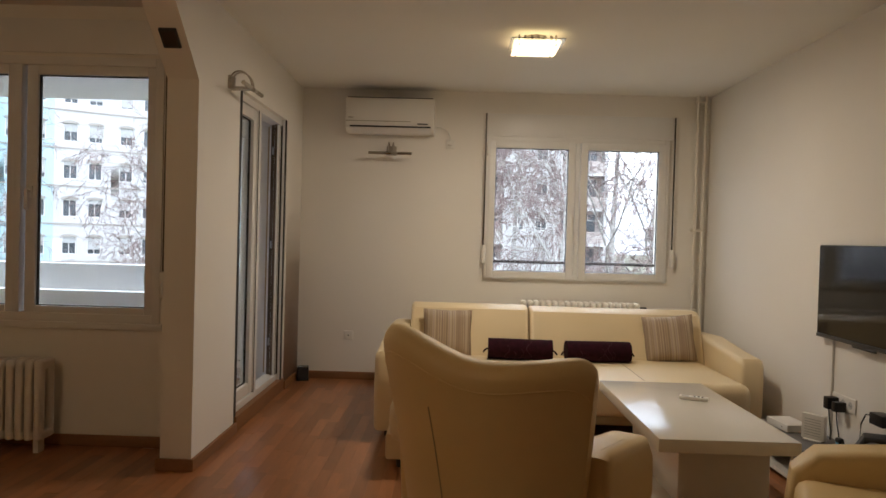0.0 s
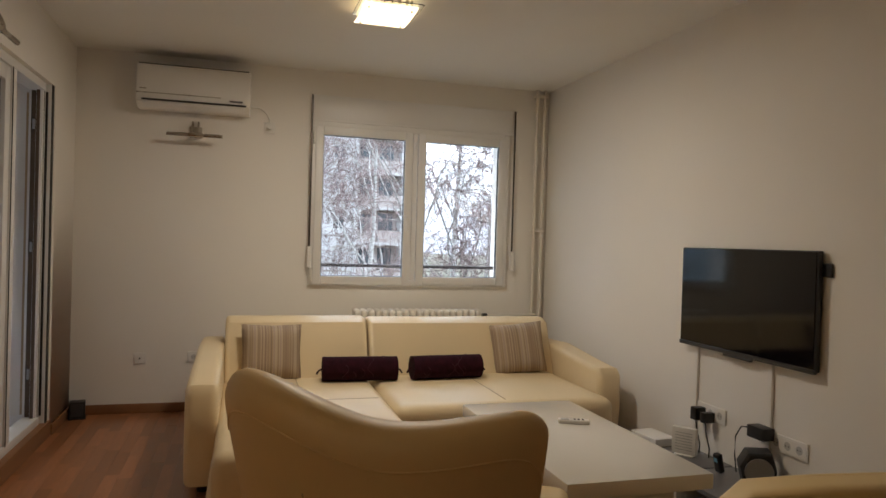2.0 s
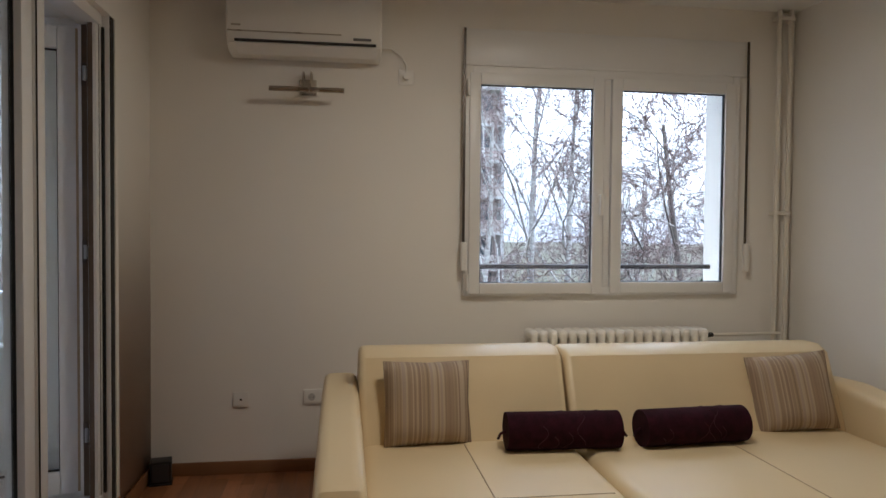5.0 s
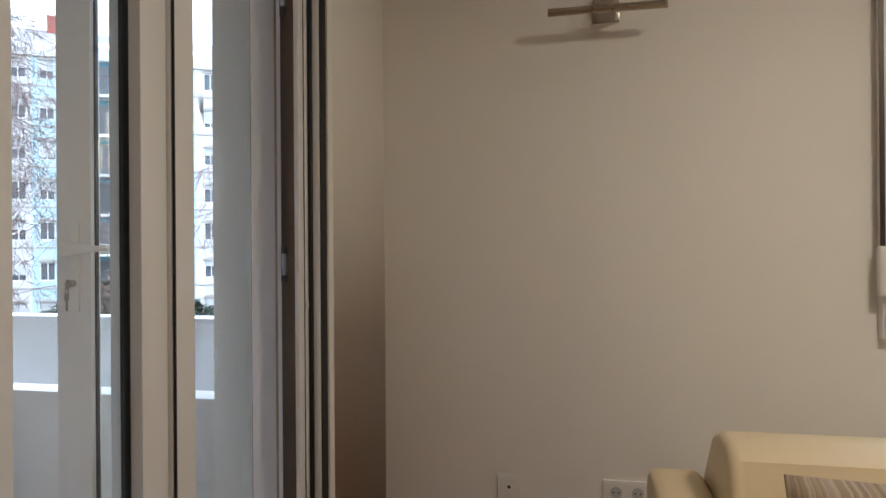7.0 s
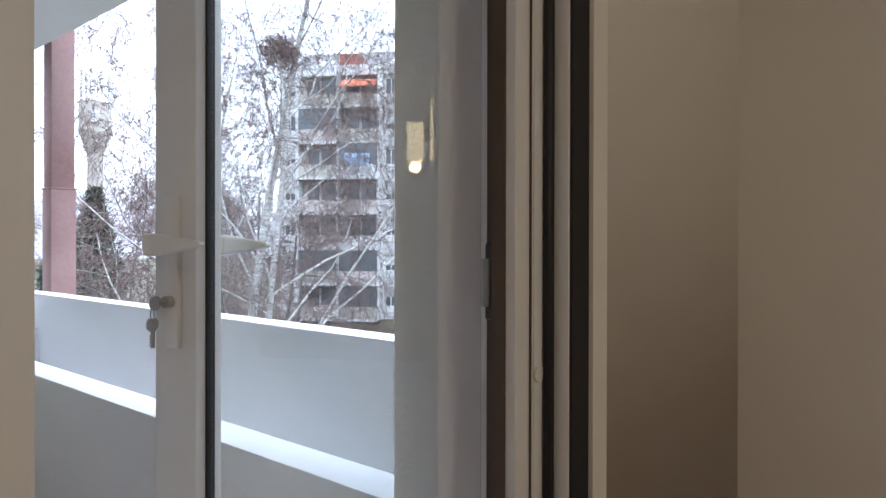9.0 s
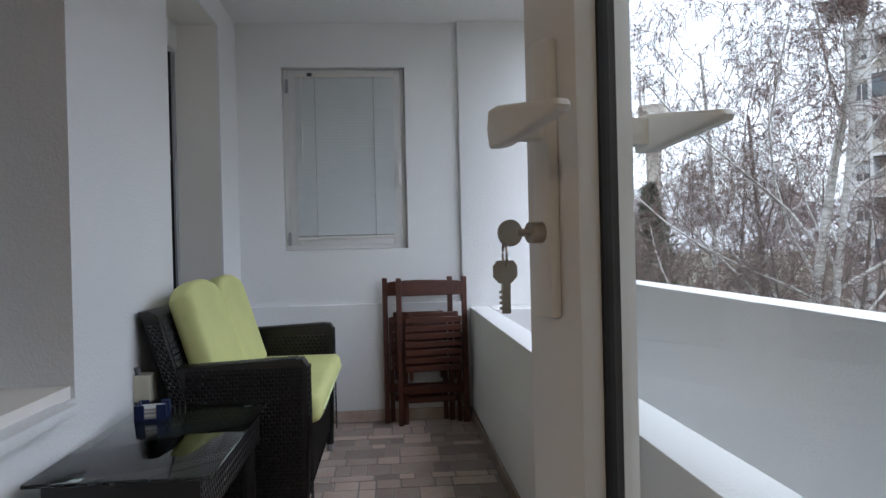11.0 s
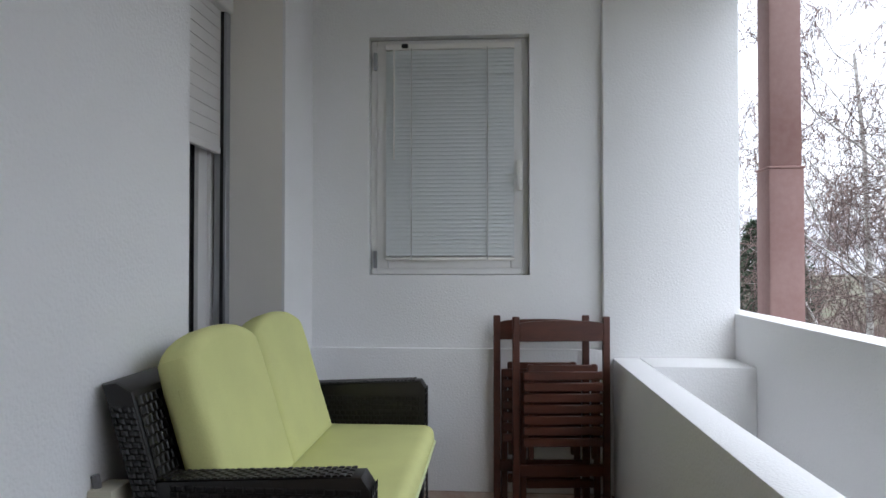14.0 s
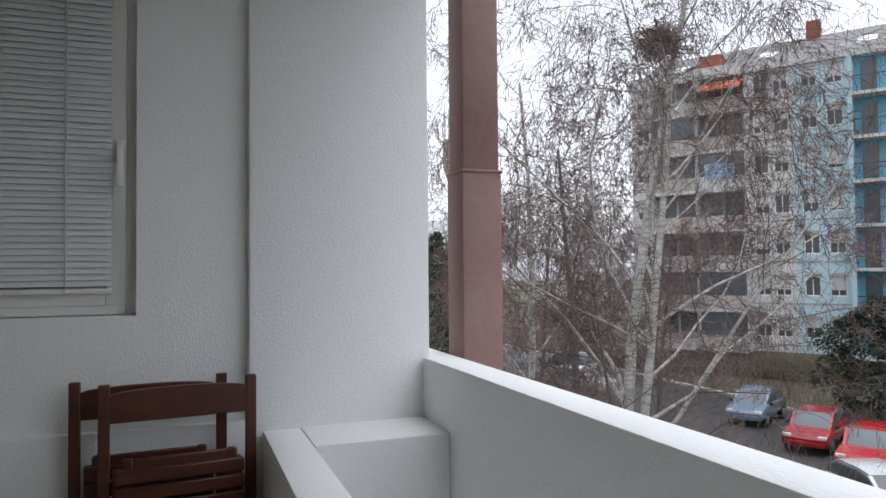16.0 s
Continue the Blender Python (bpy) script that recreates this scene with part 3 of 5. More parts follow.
ct = thing("coffee_table", "white gloss lacquered coffee table on a block foot", "table")
part("tabletop", span(2.30, 2.92, 3.34, 4.57, 0.385, 0.445, 0.004, 2), LACQUER, ct, "white gloss tabletop")
part("pedestal", span(2.44, 2.86, 3.50, 4.30, 0.10, 0.385, 0.003, 1), LACQUER, ct)
part("lower_shelf", span(2.32, 2.90, 3.50, 4.56, 0.035, 0.10, 0.004, 2), LACQUER, ct)
part("foot", span(2.40, 2.85, 3.6, 4.4, 0.0, 0.035), BLACK, ct)
rc = thing("remote_control", "white remote control lying on the coffee table", "remote", pose(2.72, 4.12, 0.445, 0, 0, 68))
part("body", span(-0.024, 0.024, -0.075, 0.075, 0.0, 0.018, 0.006, 3), WHITEPL, rc)
part("display", span(-0.016, 0.016, 0.025, 0.062, 0.018, 0.0195), SHADE, rc)
for i in range(3):
    part("button", span(-0.012, -0.004, -0.05 + i * 0.02, -0.04 + i * 0.02, 0.018, 0.020), GREYBOX, rc)
    part("button", span(0.004, 0.012, -0.05 + i * 0.02, -0.04 + i * 0.02, 0.018, 0.020), GREYBOX, rc)

# cushions
STRIPE = bpy.data.materials.new("striped_cushion_fabric")
STRIPE.use_nodes = True
sn, sl = STRIPE.node_tree.nodes, STRIPE.node_tree.links
tc, cr = sn.new("ShaderNodeTexCoord"), sn.new("ShaderNodeValToRGB")
n1 = sn.new("ShaderNodeTexNoise")
n1.noise_dimensions = "1D"
sep = sn.new("ShaderNodeSeparateXYZ")
n1.inputs["Scale"].default_value, n1.inputs["Detail"].default_value = 32, 3
sl.new(tc.outputs["Object"], sep.inputs[0]), sl.new(sep.outputs[0], n1.inputs["W"])
for pos, c in ((0.30, (0.20, 0.14, 0.10)), (0.40, (0.42, 0.33, 0.22)), (0.48, (0.28, 0.20, 0.15)), (0.55, (0.50, 0.41, 0.28)), (0.63, (0.38, 0.30, 0.25)), (0.72, (0.46, 0.36, 0.22))):
    e = cr.color_ramp.elements.new(pos)
    e.color = (*c, 1)
sl.new(n1.outputs["Fac"], cr.inputs[0]), sl.new(cr.outputs[0], sn["Principled BSDF"].inputs["Base Color"])
sn["Principled BSDF"].inputs["Roughness"].default_value = 0.85
nb, bb = sn.new("ShaderNodeTexNoise"), sn.new("ShaderNodeBump")
nb.inputs["Scale"].default_value = 260
bb.inputs["Strength"].default_value, bb.inputs["Distance"].default_value = 0.3, 0.002
sl.new(nb.outputs["Fac"], bb.inputs["Height"]), sl.new(bb.outputs[0], sn["Principled BSDF"].inputs["Normal"])
for x, rz, ry in ((1.35, 4, 1), (3.06, -8, -6)):
    c = solid("striped_cushion", bm_cushion(0.38, 0.36, 0.14), STRIPE, "brown and beige striped square cushion on the sofa", "cushion", "thing", m=pose(x, 5.66, 0.562, -14, ry, rz))
    c["group"] = "striped cushions"
for x, rz in ((1.90, -3), (2.48, 3)):
    c = thing("bolster_cushion", "dark purple embroidered bolster cushion on the sofa", "cushion", pose(x, 5.50, 0.473, 0, 0, rz), "bolster cushions")
    pts = [(-0.24 + 0.48 * i / 12, 0, 0) for i in range(13)]
    b = bm_tube(pts, 0.078, 20)
    bmesh.ops.bevel(b, geom=[e for e in b.edges if e.calc_face_angle(0) > 1], offset=0.03, segments=4, affect="EDGES")
    part("body", b, PURPLE, c)
    for s_ in (-1, 1):
        part("tie", bm_tube([(s_ * 0.24, 0, 0), (s_ * 0.262, -0.004, -0.01), (s_ * 0.275, -0.012, -0.03)], 0.006, 6), PURPLE, c)
    for k in range(9):
        a0, x0 = random.uniform(0, math.tau), random.uniform(-0.18, 0.14)
        w = [(x0 + 0.02 * math.sin(j * 0.9), 0.079 * math.cos(a0 + j * 0.22), 0.079 * math.sin(a0 + j * 0.22)) for j in range(10)]
        part("embroidery", bm_tube(w, 0.0018, 4), TRACE, c, "fine embroidered scroll")
c = solid("purple_cushion", bm_cushion(0.38, 0.36, 0.13), PURPLE, "dark purple square cushion on the armchair", "cushion", "thing", m=pose(3.13, 2.60, 0.56, -25, 0, 62))


def socket(name, label, m, count):
    """Flush wall socket; local y points into the room."""
    t = thing(name, label, "socket", m)
    w = 0.083 if count == 1 else 0.075 * count + 0.01
    part("plate", span(-w / 2, w / 2, 0.0, 0.010, -0.041, 0.041, 0.004, 2), WHITEPL, t)
    part("inset", span(-w / 2 + 0.012, w / 2 - 0.012, 0.010, 0.0108, -0.030, 0.030, 0.0004, 1), WHITEPL, t)
    for i in range(count):
        x = (i - (count - 1) / 2) * 0.072
        r = 0.020 if count > 1 else 0.006
        part("well", bm_tube([(x, 0.0102, 0), (x, 0.0115, 0)], r, 20), SHADE if count > 1 else BLACK, t)
        if count > 1:
            for s_ in (-1, 1):
                part("hole", bm_tube([(x + s_ * 0.009, 0.0116, 0), (x + s_ * 0.009, 0.0122, 0)], 0.003, 8), BLACK, t)
    return t


socket("aerial_socket", "white aerial socket on the wall near the floor", pose(0.457, 6.5, 0.395, 0, 0, 180), 1)
socket("double_socket", "white double power socket on the wall", pose(0.862, 6.5, 0.40, 0, 0, 180), 2)
socket("double_socket", "white double power socket with chargers plugged in", pose(X1, 4.27, 0.42, 0, 0, 90), 3)
socket("double_socket", "white double power socket beneath the television", pose(X1, 3.72, 0.40, 0, 0, 90), 3)
socket("small_socket", "white switch socket beside the air conditioner", pose(1.325, 6.5, 2.13, 0, 0, 180), 1)

bb_ = thing("small_speaker", "small black box standing in the room corner", "speaker", pose(0.075, 6.40, 0, 0, 0, 10))
part("body", span(-0.05, 0.05, -0.045, 0.045, 0.008, 0.12, 0.006, 2), BLACK, bb_)
part("grille", span(-0.04, 0.04, -0.048, -0.044, 0.02, 0.11, 0.003, 1), TVGREY, bb_)
part("base", span(-0.055, 0.055, -0.05, 0.05, 0.0, 0.008, 0.002, 1), BLACK, bb_)

# air conditioner
ac = thing("air_conditioner", "white wall-mounted air conditioner under the ceiling", "air conditioner", pose(0.797, 6.5, 2.195))
o = [(-0.005, 0.0), (-0.12, 0.0), (-0.19, 0.035), (-0.205, 0.09), (-0.205, 0.27), (-0.19, 0.292), (-0.005, 0.30)]
part("body", bm_prism(o, "x", -0.385, 0.385, 0.012, 3), WHITEPL, ac)
part("flap", bm_prism([(-0.125, -0.004), (-0.194, 0.030), (-0.198, 0.036), (-0.128, 0.003)], "x", -0.34, 0.36, 0.001, 1), PVC, ac, "white louvre flap")
part("slot", bm_prism([(-0.199, 0.040), (-0.2065, 0.046), (-0.2065, 0.052), (-0.19, 0.052)], "x", -0.345, 0.355), TVGREY, ac, "dark air outlet slot")
part("trim_line", span(-0.38, 0.18, -0.2085, -0.2045, 0.088, 0.094), STEEL, ac, "thin bronze trim line")
part("badge", span(-0.36, -0.315, -0.2085, -0.2045, 0.115, 0.123), STEEL, ac)
part("display", span(0.24, 0.33, -0.2085, -0.2045, 0.066, 0.078), GREYBOX, ac)
part("intake", span(-0.37, 0.37, -0.18, -0.03, 0.290, 0.303), GREYBOX, ac, "grey air intake on top")
cord = thing("air_conditioner_cable", "white power cord hanging from the air conditioner", "cable")
part("cord", bm_tube([(1.185, 6.45, 2.27), (1.24, 6.475, 2.275), (1.30, 6.485, 2.24), (1.325, 6.485, 2.19), (1.325, 6.48, 2.14)], 0.005, 8), WHITEPL, cord)
part("plug", bm_tube([(1.325, 6.49, 2.13), (1.325, 6.455, 2.13)], 0.018, 12), WHITEPL, cord)


def picture_lamp(name, m):
    """Wall picture light; local -y points into the room."""
    t = thing(name, "brushed nickel picture light on the wall", "wall lamp", m, "picture lights")
    part("backplate", span(-0.045, 0.045, -0.02, 0.0, -0.045, 0.035, 0.004, 2), STEEL, t)
    for x in (-0.02, 0.02):
        arc = [(x, -0.012 - 0.064 * (1 - math.cos(a * math.pi / 10)), 0.02 + 0.07 * math.sin(a * math.pi / 10) - 0.055 * a / 10) for a in range(11)]
        part("arm", bm_tube(arc, 0.005, 8), STEEL, t)
    part("shade", bm_tube([(-0.19, -0.14, -0.04), (0.19, -0.14, -0.04)], 0.013, 12), STEEL, t, "slim tubular nickel shade")
    part("joint", span(-0.03, 0.03, -0.13, -0.02, -0.045, -0.03, 0.003, 1), STEEL, t)


picture_lamp("picture_light", pose(0.803, 6.5, 2.06))
picture_lamp("picture_light", pose(0.0, 4.50, 2.20, 0, 0, 90))

# ceiling lamp: rippled square glass with warm light
cl = thing("ceiling_lamp", "lit square glass ceiling lamp with nickel mount", "ceiling lamp", pose(1.87, 4.80, H))
part("mount", bm_tube([(0, 0, 0), (0, 0, -0.035)], 0.07, 20), STEEL, cl)
part("rim_plate", span(-0.170, 0.170, -0.185, 0.10, -0.060, -0.054, 0.002, 1), GLASS, cl, "clear glass rim plate")
glass = bmesh.new()
bmesh.ops.create_grid(glass, x_segments=14, y_segments=14, size=0.5, matrix=Matrix.Diagonal((0.285, 0.36, 1, 1)))
for v in glass.verts:
    v.co.z = -0.074 + 0.010 * abs(v.co.y / 0.18) ** 3
    v.co.y += 0.022
ex = bmesh.ops.extrude_face_region(glass, geom=glass.faces[:])
for v in ex["geom"]:
    if isinstance(v, bmesh.types.BMVert):
        v.co.z -= 0.006
part("shade", glass, LAMPGLASS, cl, "lit frosted glass shade")
for x in (-0.115, 0.115):
    for y in (-0.12, 0.155):
        part("clip", bm_tube([(x, y, -0.02), (x, y, -0.086)], 0.006, 8), STEEL, cl)
for i in range(5):
    part("stud", bm_tube([(-0.08 + i * 0.04, -0.16, -0.054), (-0.08 + i * 0.04, -0.16, -0.036)], 0.009, 8), STEEL, cl)
bulb = new("ceiling_lamp_light", bpy.data.lights.new("ceiling_lamp_light", "AREA"))
bulb.data.energy, bulb.data.color, bulb.data.size = 3.9, (1.0, 0.79, 0.54), 0.28
bulb.location = (1.87, 4.82, H - 0.095)
# hanging lamp over the dining place, reflected in the balcony door
pl = thing("pendant_lamp", "three lit frosted glass pendant lamps on cords", "pendant lamp", pose(-1.05, 1.35, H))
part("canopy", bm_tube([(0.04, -0.12, 0), (0.04, -0.12, -0.03)], 0.09, 20), STEEL, pl)
for x, y, z in ((0.0, 0.0, -0.66), (0.14, -0.35, -0.40), (0.17, -0.15, -0.64)):
    part("cord", bm_tube([(0.04 + (x - 0.04) * 0.3, -0.12 + (y + 0.12) * 0.3, -0.03), (x, y, z + 0.33)], 0.003, 6), BLACK, pl)
    part("cap", bm_tube([(x, y, z + 0.31), (x, y, z + 0.345)], 0.035, 14), STEEL, pl)
    part("shade", bm_tube([(x, y, z), (x, y, z + 0.31)], 0.068, 20), PENDANT, pl, "lit frosted glass cylinder")
pb = new("pendant_light", bpy.data.lights.new("pendant_light", "POINT"))
pb.data.energy, pb.data.color, pb.data.shadow_soft_size = 1.3, (1.0, 0.60, 0.27), 0.045
pb.location = (-1.05, 1.35, 1.885)


def radiator(name, label, x0, x1, y, z0, z1):
    t = thing(name, label, "radiator")
    n = max(3, round((x1 - x0) / 0.055))
    p = (x1 - x0) / n
    for i in range(n):
        x = x0 + (i + 0.5) * p
        b = None
        for dy in (-0.045, 0.045):
            b = span(x - p * 0.36, x + p * 0.36, y + dy - 0.03, y + dy + 0.03, z0, z1 - 0.01, 0.016, 3, bm=b)
        span(x - p * 0.46, x + p * 0.46, y - 0.07, y + 0.07, z1 - 0.055, z1, 0.02, 3, bm=b)
        span(x - p * 0.46, x + p * 0.46, y - 0.07, y + 0.07, z0, z0 + 0.055, 0.02, 3, bm=b)
        part("section", b, RADIATOR, t)
    for x in (x0 + p, x1 - p):
        part("foot", span(x - 0.015, x + 0.015, y - 0.03, y + 0.03, 0.0, z0 + 0.02), RADIATOR, t)
    return t


r1 = radiator("radiator", "white ribbed radiator below the window", 1.98, 3.01, 6.37, 0.12, 0.768)
part("valve", bm_tube([(3.0, 6.37, 0.72), (3.08, 6.40, 0.72)], 0.014, 8), BLACK, r1, "dark radiator valve")
part("pipe", bm_tube([(3.06, 6.42, 0.715), (3.53, 6.44, 0.715)], 0.010, 8), RADIATOR, r1)
radiator("radiator", "white ribbed radiator beneath the dining window", -1.95, -0.92, 4.24, 0.08, 0.535)
pp = thing("heating_pipes", "two white vertical heating pipes in the corner", "pipe")
for x in (3.50, 3.57):
    part("pipe", bm_tube([(x, 6.455, 0), (x, 6.455, H)], 0.014, 10), RADIATOR, pp)
for z in (1.42, 2.55):
    part("bracket", span(3.48, 3.59, 6.44, 6.5, z - 0.012, z + 0.012, 0.003, 1), RADIATOR, pp)

# television
tv = thing("television", "wall-mounted flat black television", "television")
part("body", span(3.585, 3.615, 3.545, 4.515, 0.775, 1.315, 0.006, 2), BLACK, tv)
part("screen", span(3.581, 3.586, 3.552, 4.508, 0.792, 1.309), SCREEN, tv, "glossy dark screen")
part("lower_trim", span(3.578, 3.60, 3.545, 4.515, 0.768, 0.788, 0.004, 2), TVGREY, tv, "dark grey lower trim")
part("sensor", span(3.577, 3.59, 3.93, 4.14, 0.755, 0.770, 0.003, 1), TVGREY, tv)
part("bracket", span(3.60, X1, 3.75, 4.3, 0.9, 1.2), BLACK, tv)
part("rear_box", span(3.612, X1, 3.50, 3.56, 1.20, 1.26, 0.004, 1), BLACK, tv)
for i, y in enumerate((4.405, 3.84)):
    c = thing("cable_duct", "white plastic cable duct down the wall", "cable duct", group="cable ducts")
    part("duct", span(3.612, X1, y - 0.015, y + 0.015, 0.2, 0.78, 0.003, 1), WHITEPL, c)
tb = thing("tv_bench", "low dark grey bench beneath the television", "bench")
for y0, y1, z in ((4.06, 4.72, 0.20), (3.20, 4.05, 0.20)):
    part("top", span(3.22, 3.60, y0, y1, z - 0.025, z, 0.004, 2), GREYBOX, tb)
    part("side", span(3.24, 3.58, y0 + 0.01, y0 + 0.03, 0.0, z - 0.025), LACQUER, tb)
    part("side", span(3.24, 3.58, y1 - 0.03, y1 - 0.01, 0.0, z - 0.025), LACQUER, tb)
    part("back", span(3.56, 3.58, y0 + 0.03, y1 - 0.03, 0.0, z - 0.025), GREYBOX, tb)
    part("shelf", span(3.24, 3.56, y0 + 0.03, y1 - 0.03, 0.03, 0.05), LACQUER, tb)
dv = thing("set_top_box", "black receiver with silver front in the bench", "receiver", pose(3.38, 3.75, 0.05))
part("body", span(-0.12, 0.12, -0.16, 0.16, 0.0, 0.055, 0.004, 1), BLACK, dv)
part("front", span(-0.125, -0.12, -0.16, 0.16, 0.005, 0.05, 0.002, 1), ALU, dv)
rt = thing("flat_modem", "flat white modem on the bench", "modem", pose(3.44, 4.53, 0.20, 0, 0, 6))
part("body", span(-0.075, 0.075, -0.11, 0.11, 0.0, 0.045, 0.008, 2), WHITEPL, rt)
part("lamp", span(-0.078, -0.074, -0.06, -0.055, 0.02, 0.025), BLACK, rt)
rt = thing("standing_router", "white upright router on the bench", "router", pose(3.46, 4.27, 0.20, 0, 0, -55))
part("body", span(-0.065, 0.065, -0.018, 0.018, 0.008, 0.15, 0.006, 2), WHITEPL, rt)
part("foot", span(-0.05, 0.05, -0.03, 0.03, 0.0, 0.008, 0.003, 1), WHITEPL, rt)
for i in range(7):
    part("vent", span(-0.045, 0.045, -0.0195, -0.0175, 0.03 + i * 0.015, 0.034 + i * 0.015), SHADE, rt)
for y, z, s_ in ((4.335, 0.405, 0.05), (4.255, 0.40, 0.04)):
    a = thing("power_adapter", "black power adapter plugged into the wall", "adapter", pose(3.618, y, z), "adapters")
    part("body", span(-0.065, 0.0, -s_ / 2, s_ / 2, -s_ * 0.7, s_ * 0.7, 0.006, 2), BLACK, a)
    part("cable", bm_tube([(-0.045, 0, -s_ * 0.6), (-0.05, -0.02, -0.09), (-0.06, -0.06, -0.15), (-0.07, -0.07, -0.195)], 0.0035, 6), BLACK, a)
speaker = thing("desk_speaker", "black and grey compact speaker on the bench", "speaker", pose(3.50, 3.78, 0.20, 0, 0, 150))
speaker.scale = (1.15, 1.15, 1.15)
part("body", bm_prism([(-0.06, 0.0), (0.05, 0.0), (0.07, 0.09), (0.04, 0.145), (-0.05, 0.15), (-0.07, 0.08)], "y", -0.055, 0.055, 0.015, 3), BLACK, speaker)
part("side_ring", bm_tube([(0, 0.056, 0.075), (0, 0.066, 0.075)], 0.055, 20), ALU, speaker, "silver side ring")
a = thing("power_adapter", "black power adapter plugged in beside the duct", "adapter", pose(3.618, 3.86, 0.43), "adapters")
part("body", span(-0.07, 0.0, -0.06, 0.05, -0.03, 0.03, 0.006, 2), BLACK, a)
part("cable", bm_tube([(-0.05, 0.05, 0.01), (-0.05, 0.11, 0.0), (-0.05, 0.15, -0.06), (-0.06, 0.14, -0.15), (-0.08, 0.1, -0.225)], 0.0035, 6), BLACK, a)
ph = thing("cordless_handset", "small black handset standing on the bench", "phone", pose(3.46, 3.98, 0.20, 0, -12, 0))
part("body", span(-0.015, 0.015, -0.022, 0.022, 0.004, 0.10, 0.01, 3), BLACK, ph)
part("display", span(-0.017, -0.0145, -0.012, 0.012, 0.06, 0.08), BLUE, ph)
vent = thing("wall_vent", "small square dark vent on the slanted beam", "vent", Matrix.Translation((-0.085, 3.82, 2.27)) @ pose(0, 0, 0, -43, 0, 0))
part("plate", span(-0.045, 0.045, -0.055, 0.055, -0.012, 0.004, 0.003, 1), TVGREY, vent)
part("rim", span(-0.035, 0.035, -0.045, 0.045, -0.016, -0.010, 0.002, 1), DARKSTEEL, vent)


# ---------------------------------------------------------------- loggia things
# small window with a blind in the end wall; local x runs north along the wall
w3 = thing("window_3", "white plastic window with a closed venetian blind", "window", pose(-4.29, 4.965, 0, 0, 0, 90), kind="structure")
part("window_frame", frame_bars(0.002, 0.733, 1.132, 2.223, 0.030, -0.02, 0.03), PVC, w3)
s = sash(w3, 0.675, 1.035, 1.16, 0.030, prof=0.055)
window_handle(s, 0.692, 1.62, -0.03)
for z in (1.20, 2.12):
    part("hinge", span(0.018, 0.034, -0.05, -0.028, z - 0.04, z + 0.04, 0.004, 2), ALU, w3, "grey metal hinge")
bl = thing("venetian_blind", "closed pale grey venetian blind on the window", "blind", pose(-4.248, 4.965, 0, 0, 0, 90))
part("headrail", span(0.075, 0.668, -0.012, 0.012, 2.170, 2.195, 0.002, 1), WHITEPL, bl)
SLAT = mat("pale_grey_slat", (0.74, 0.77, 0.77), 0.45, vary=0.02, bump=0.0)
slat_mesh = None
for i in range(51):
    z = 2.158 - i * 0.0186
    if slat_mesh is None:
        b = bm_prism([(-0.0062, -0.0104), (-0.0036, 0.0006), (0.0034, 0.0108), (0.0040, 0.0104), (-0.0028, 0.0002), (-0.0055, -0.0108)], "x", 0.077, 0.666)
        slat_mesh = mesh_of(b, "slat", SLAT)
    sl_ = new("slat", slat_mesh)
    sl_.parent, sl_.location = bl, (0, 0, z)
part("bottom_rail", span(0.075, 0.668, -0.010, 0.010, 1.196, 1.211, 0.003, 1), WHITEPL, bl)
for x in (0.195, 0.545):
    part("ladder_cord", bm_tube([(x, -0.012, 1.20), (x, -0.012, 2.175)], 0.0022, 6), SHADE, bl)
part("tilt_wand", bm_tube([(0.115, -0.016, 1.66), (0.115, -0.016, 2.17)], 0.004, 6), WHITEPL, bl)
part("cord_lock", span(0.15, 0.18, -0.018, -0.01, 2.175, 2.195, 0.002, 1), BLACK, bl)

bm = span(-2.045, -2.033, 4.47, 4.70, 0.745, 2.30)
solid("window_reveal_west", bm, PLASTER, "rough plastered reveal of the dining window", "wall")
bm = span(-0.407, -0.395, 4.47, 4.70, 0.745, 2.30)
solid("window_reveal_east", bm, PLASTER, "rough plastered reveal of the dining window", "wall")
# shuttered door in the house wall; opening -3.68 to -2.88
d2 = thing("door_2", "white glazed door with a half-lowered roller shutter", "door", pose(-3.80, 4.375, 0), kind="structure")
part("door_frame", frame_bars(0.0, 0.87, 0.12, 2.34, 0.05, -0.04, 0.04), PVC, d2)
sash(d2, 0.76, 2.10, 0.17, 0.055, "leaf", prof=0.08)
for x in (0.012, 0.842):
    part("guide_rail", span(x - 0.012, x + 0.028, 0.05, 0.10, 0.12, 2.22, 0.002, 1), ALU, d2, "grey shutter guide rail")
    part("guide_brush", span(x + 0.020, x + 0.031, 0.076, 0.089, 0.12, 2.22), GASKET, d2)
part("shutter_box", span(0.0, 0.87, 0.045, 0.115, 2.19, 2.34, 0.012, 3), PVC, d2, "white shutter box")
sm = None
for i in range(12):
    if sm is None:
        sm = mesh_of(bm_prism([(0.066, 0.0), (0.054, 0.006), (0.048, 0.018), (0.050, 0.032), (0.060, 0.042), (0.072, 0.045), (0.076, 0.045), (0.076, 0.0)], "x", 0.04, 0.84), "shutter_slat", PVC)
    o_ = new("shutter_slat", sm)
    o_.parent, o_.location = d2, (0, 0, 1.645 + i * 0.047)
part("bottom_bar", span(0.04, 0.84, 0.058, 0.078, 1.62, 1.645, 0.003, 1), PVC, d2)
# dark sheet added behind the glass to cover the lit dining room
part("backing_sheet", span(0.08, 0.79, -0.12, -0.10, 0.15, 2.3), mat("dark_room_backing", (0.10, 0.085, 0.07), 0.9), d2, "dark brown sheet added behind the glass to hide the room")

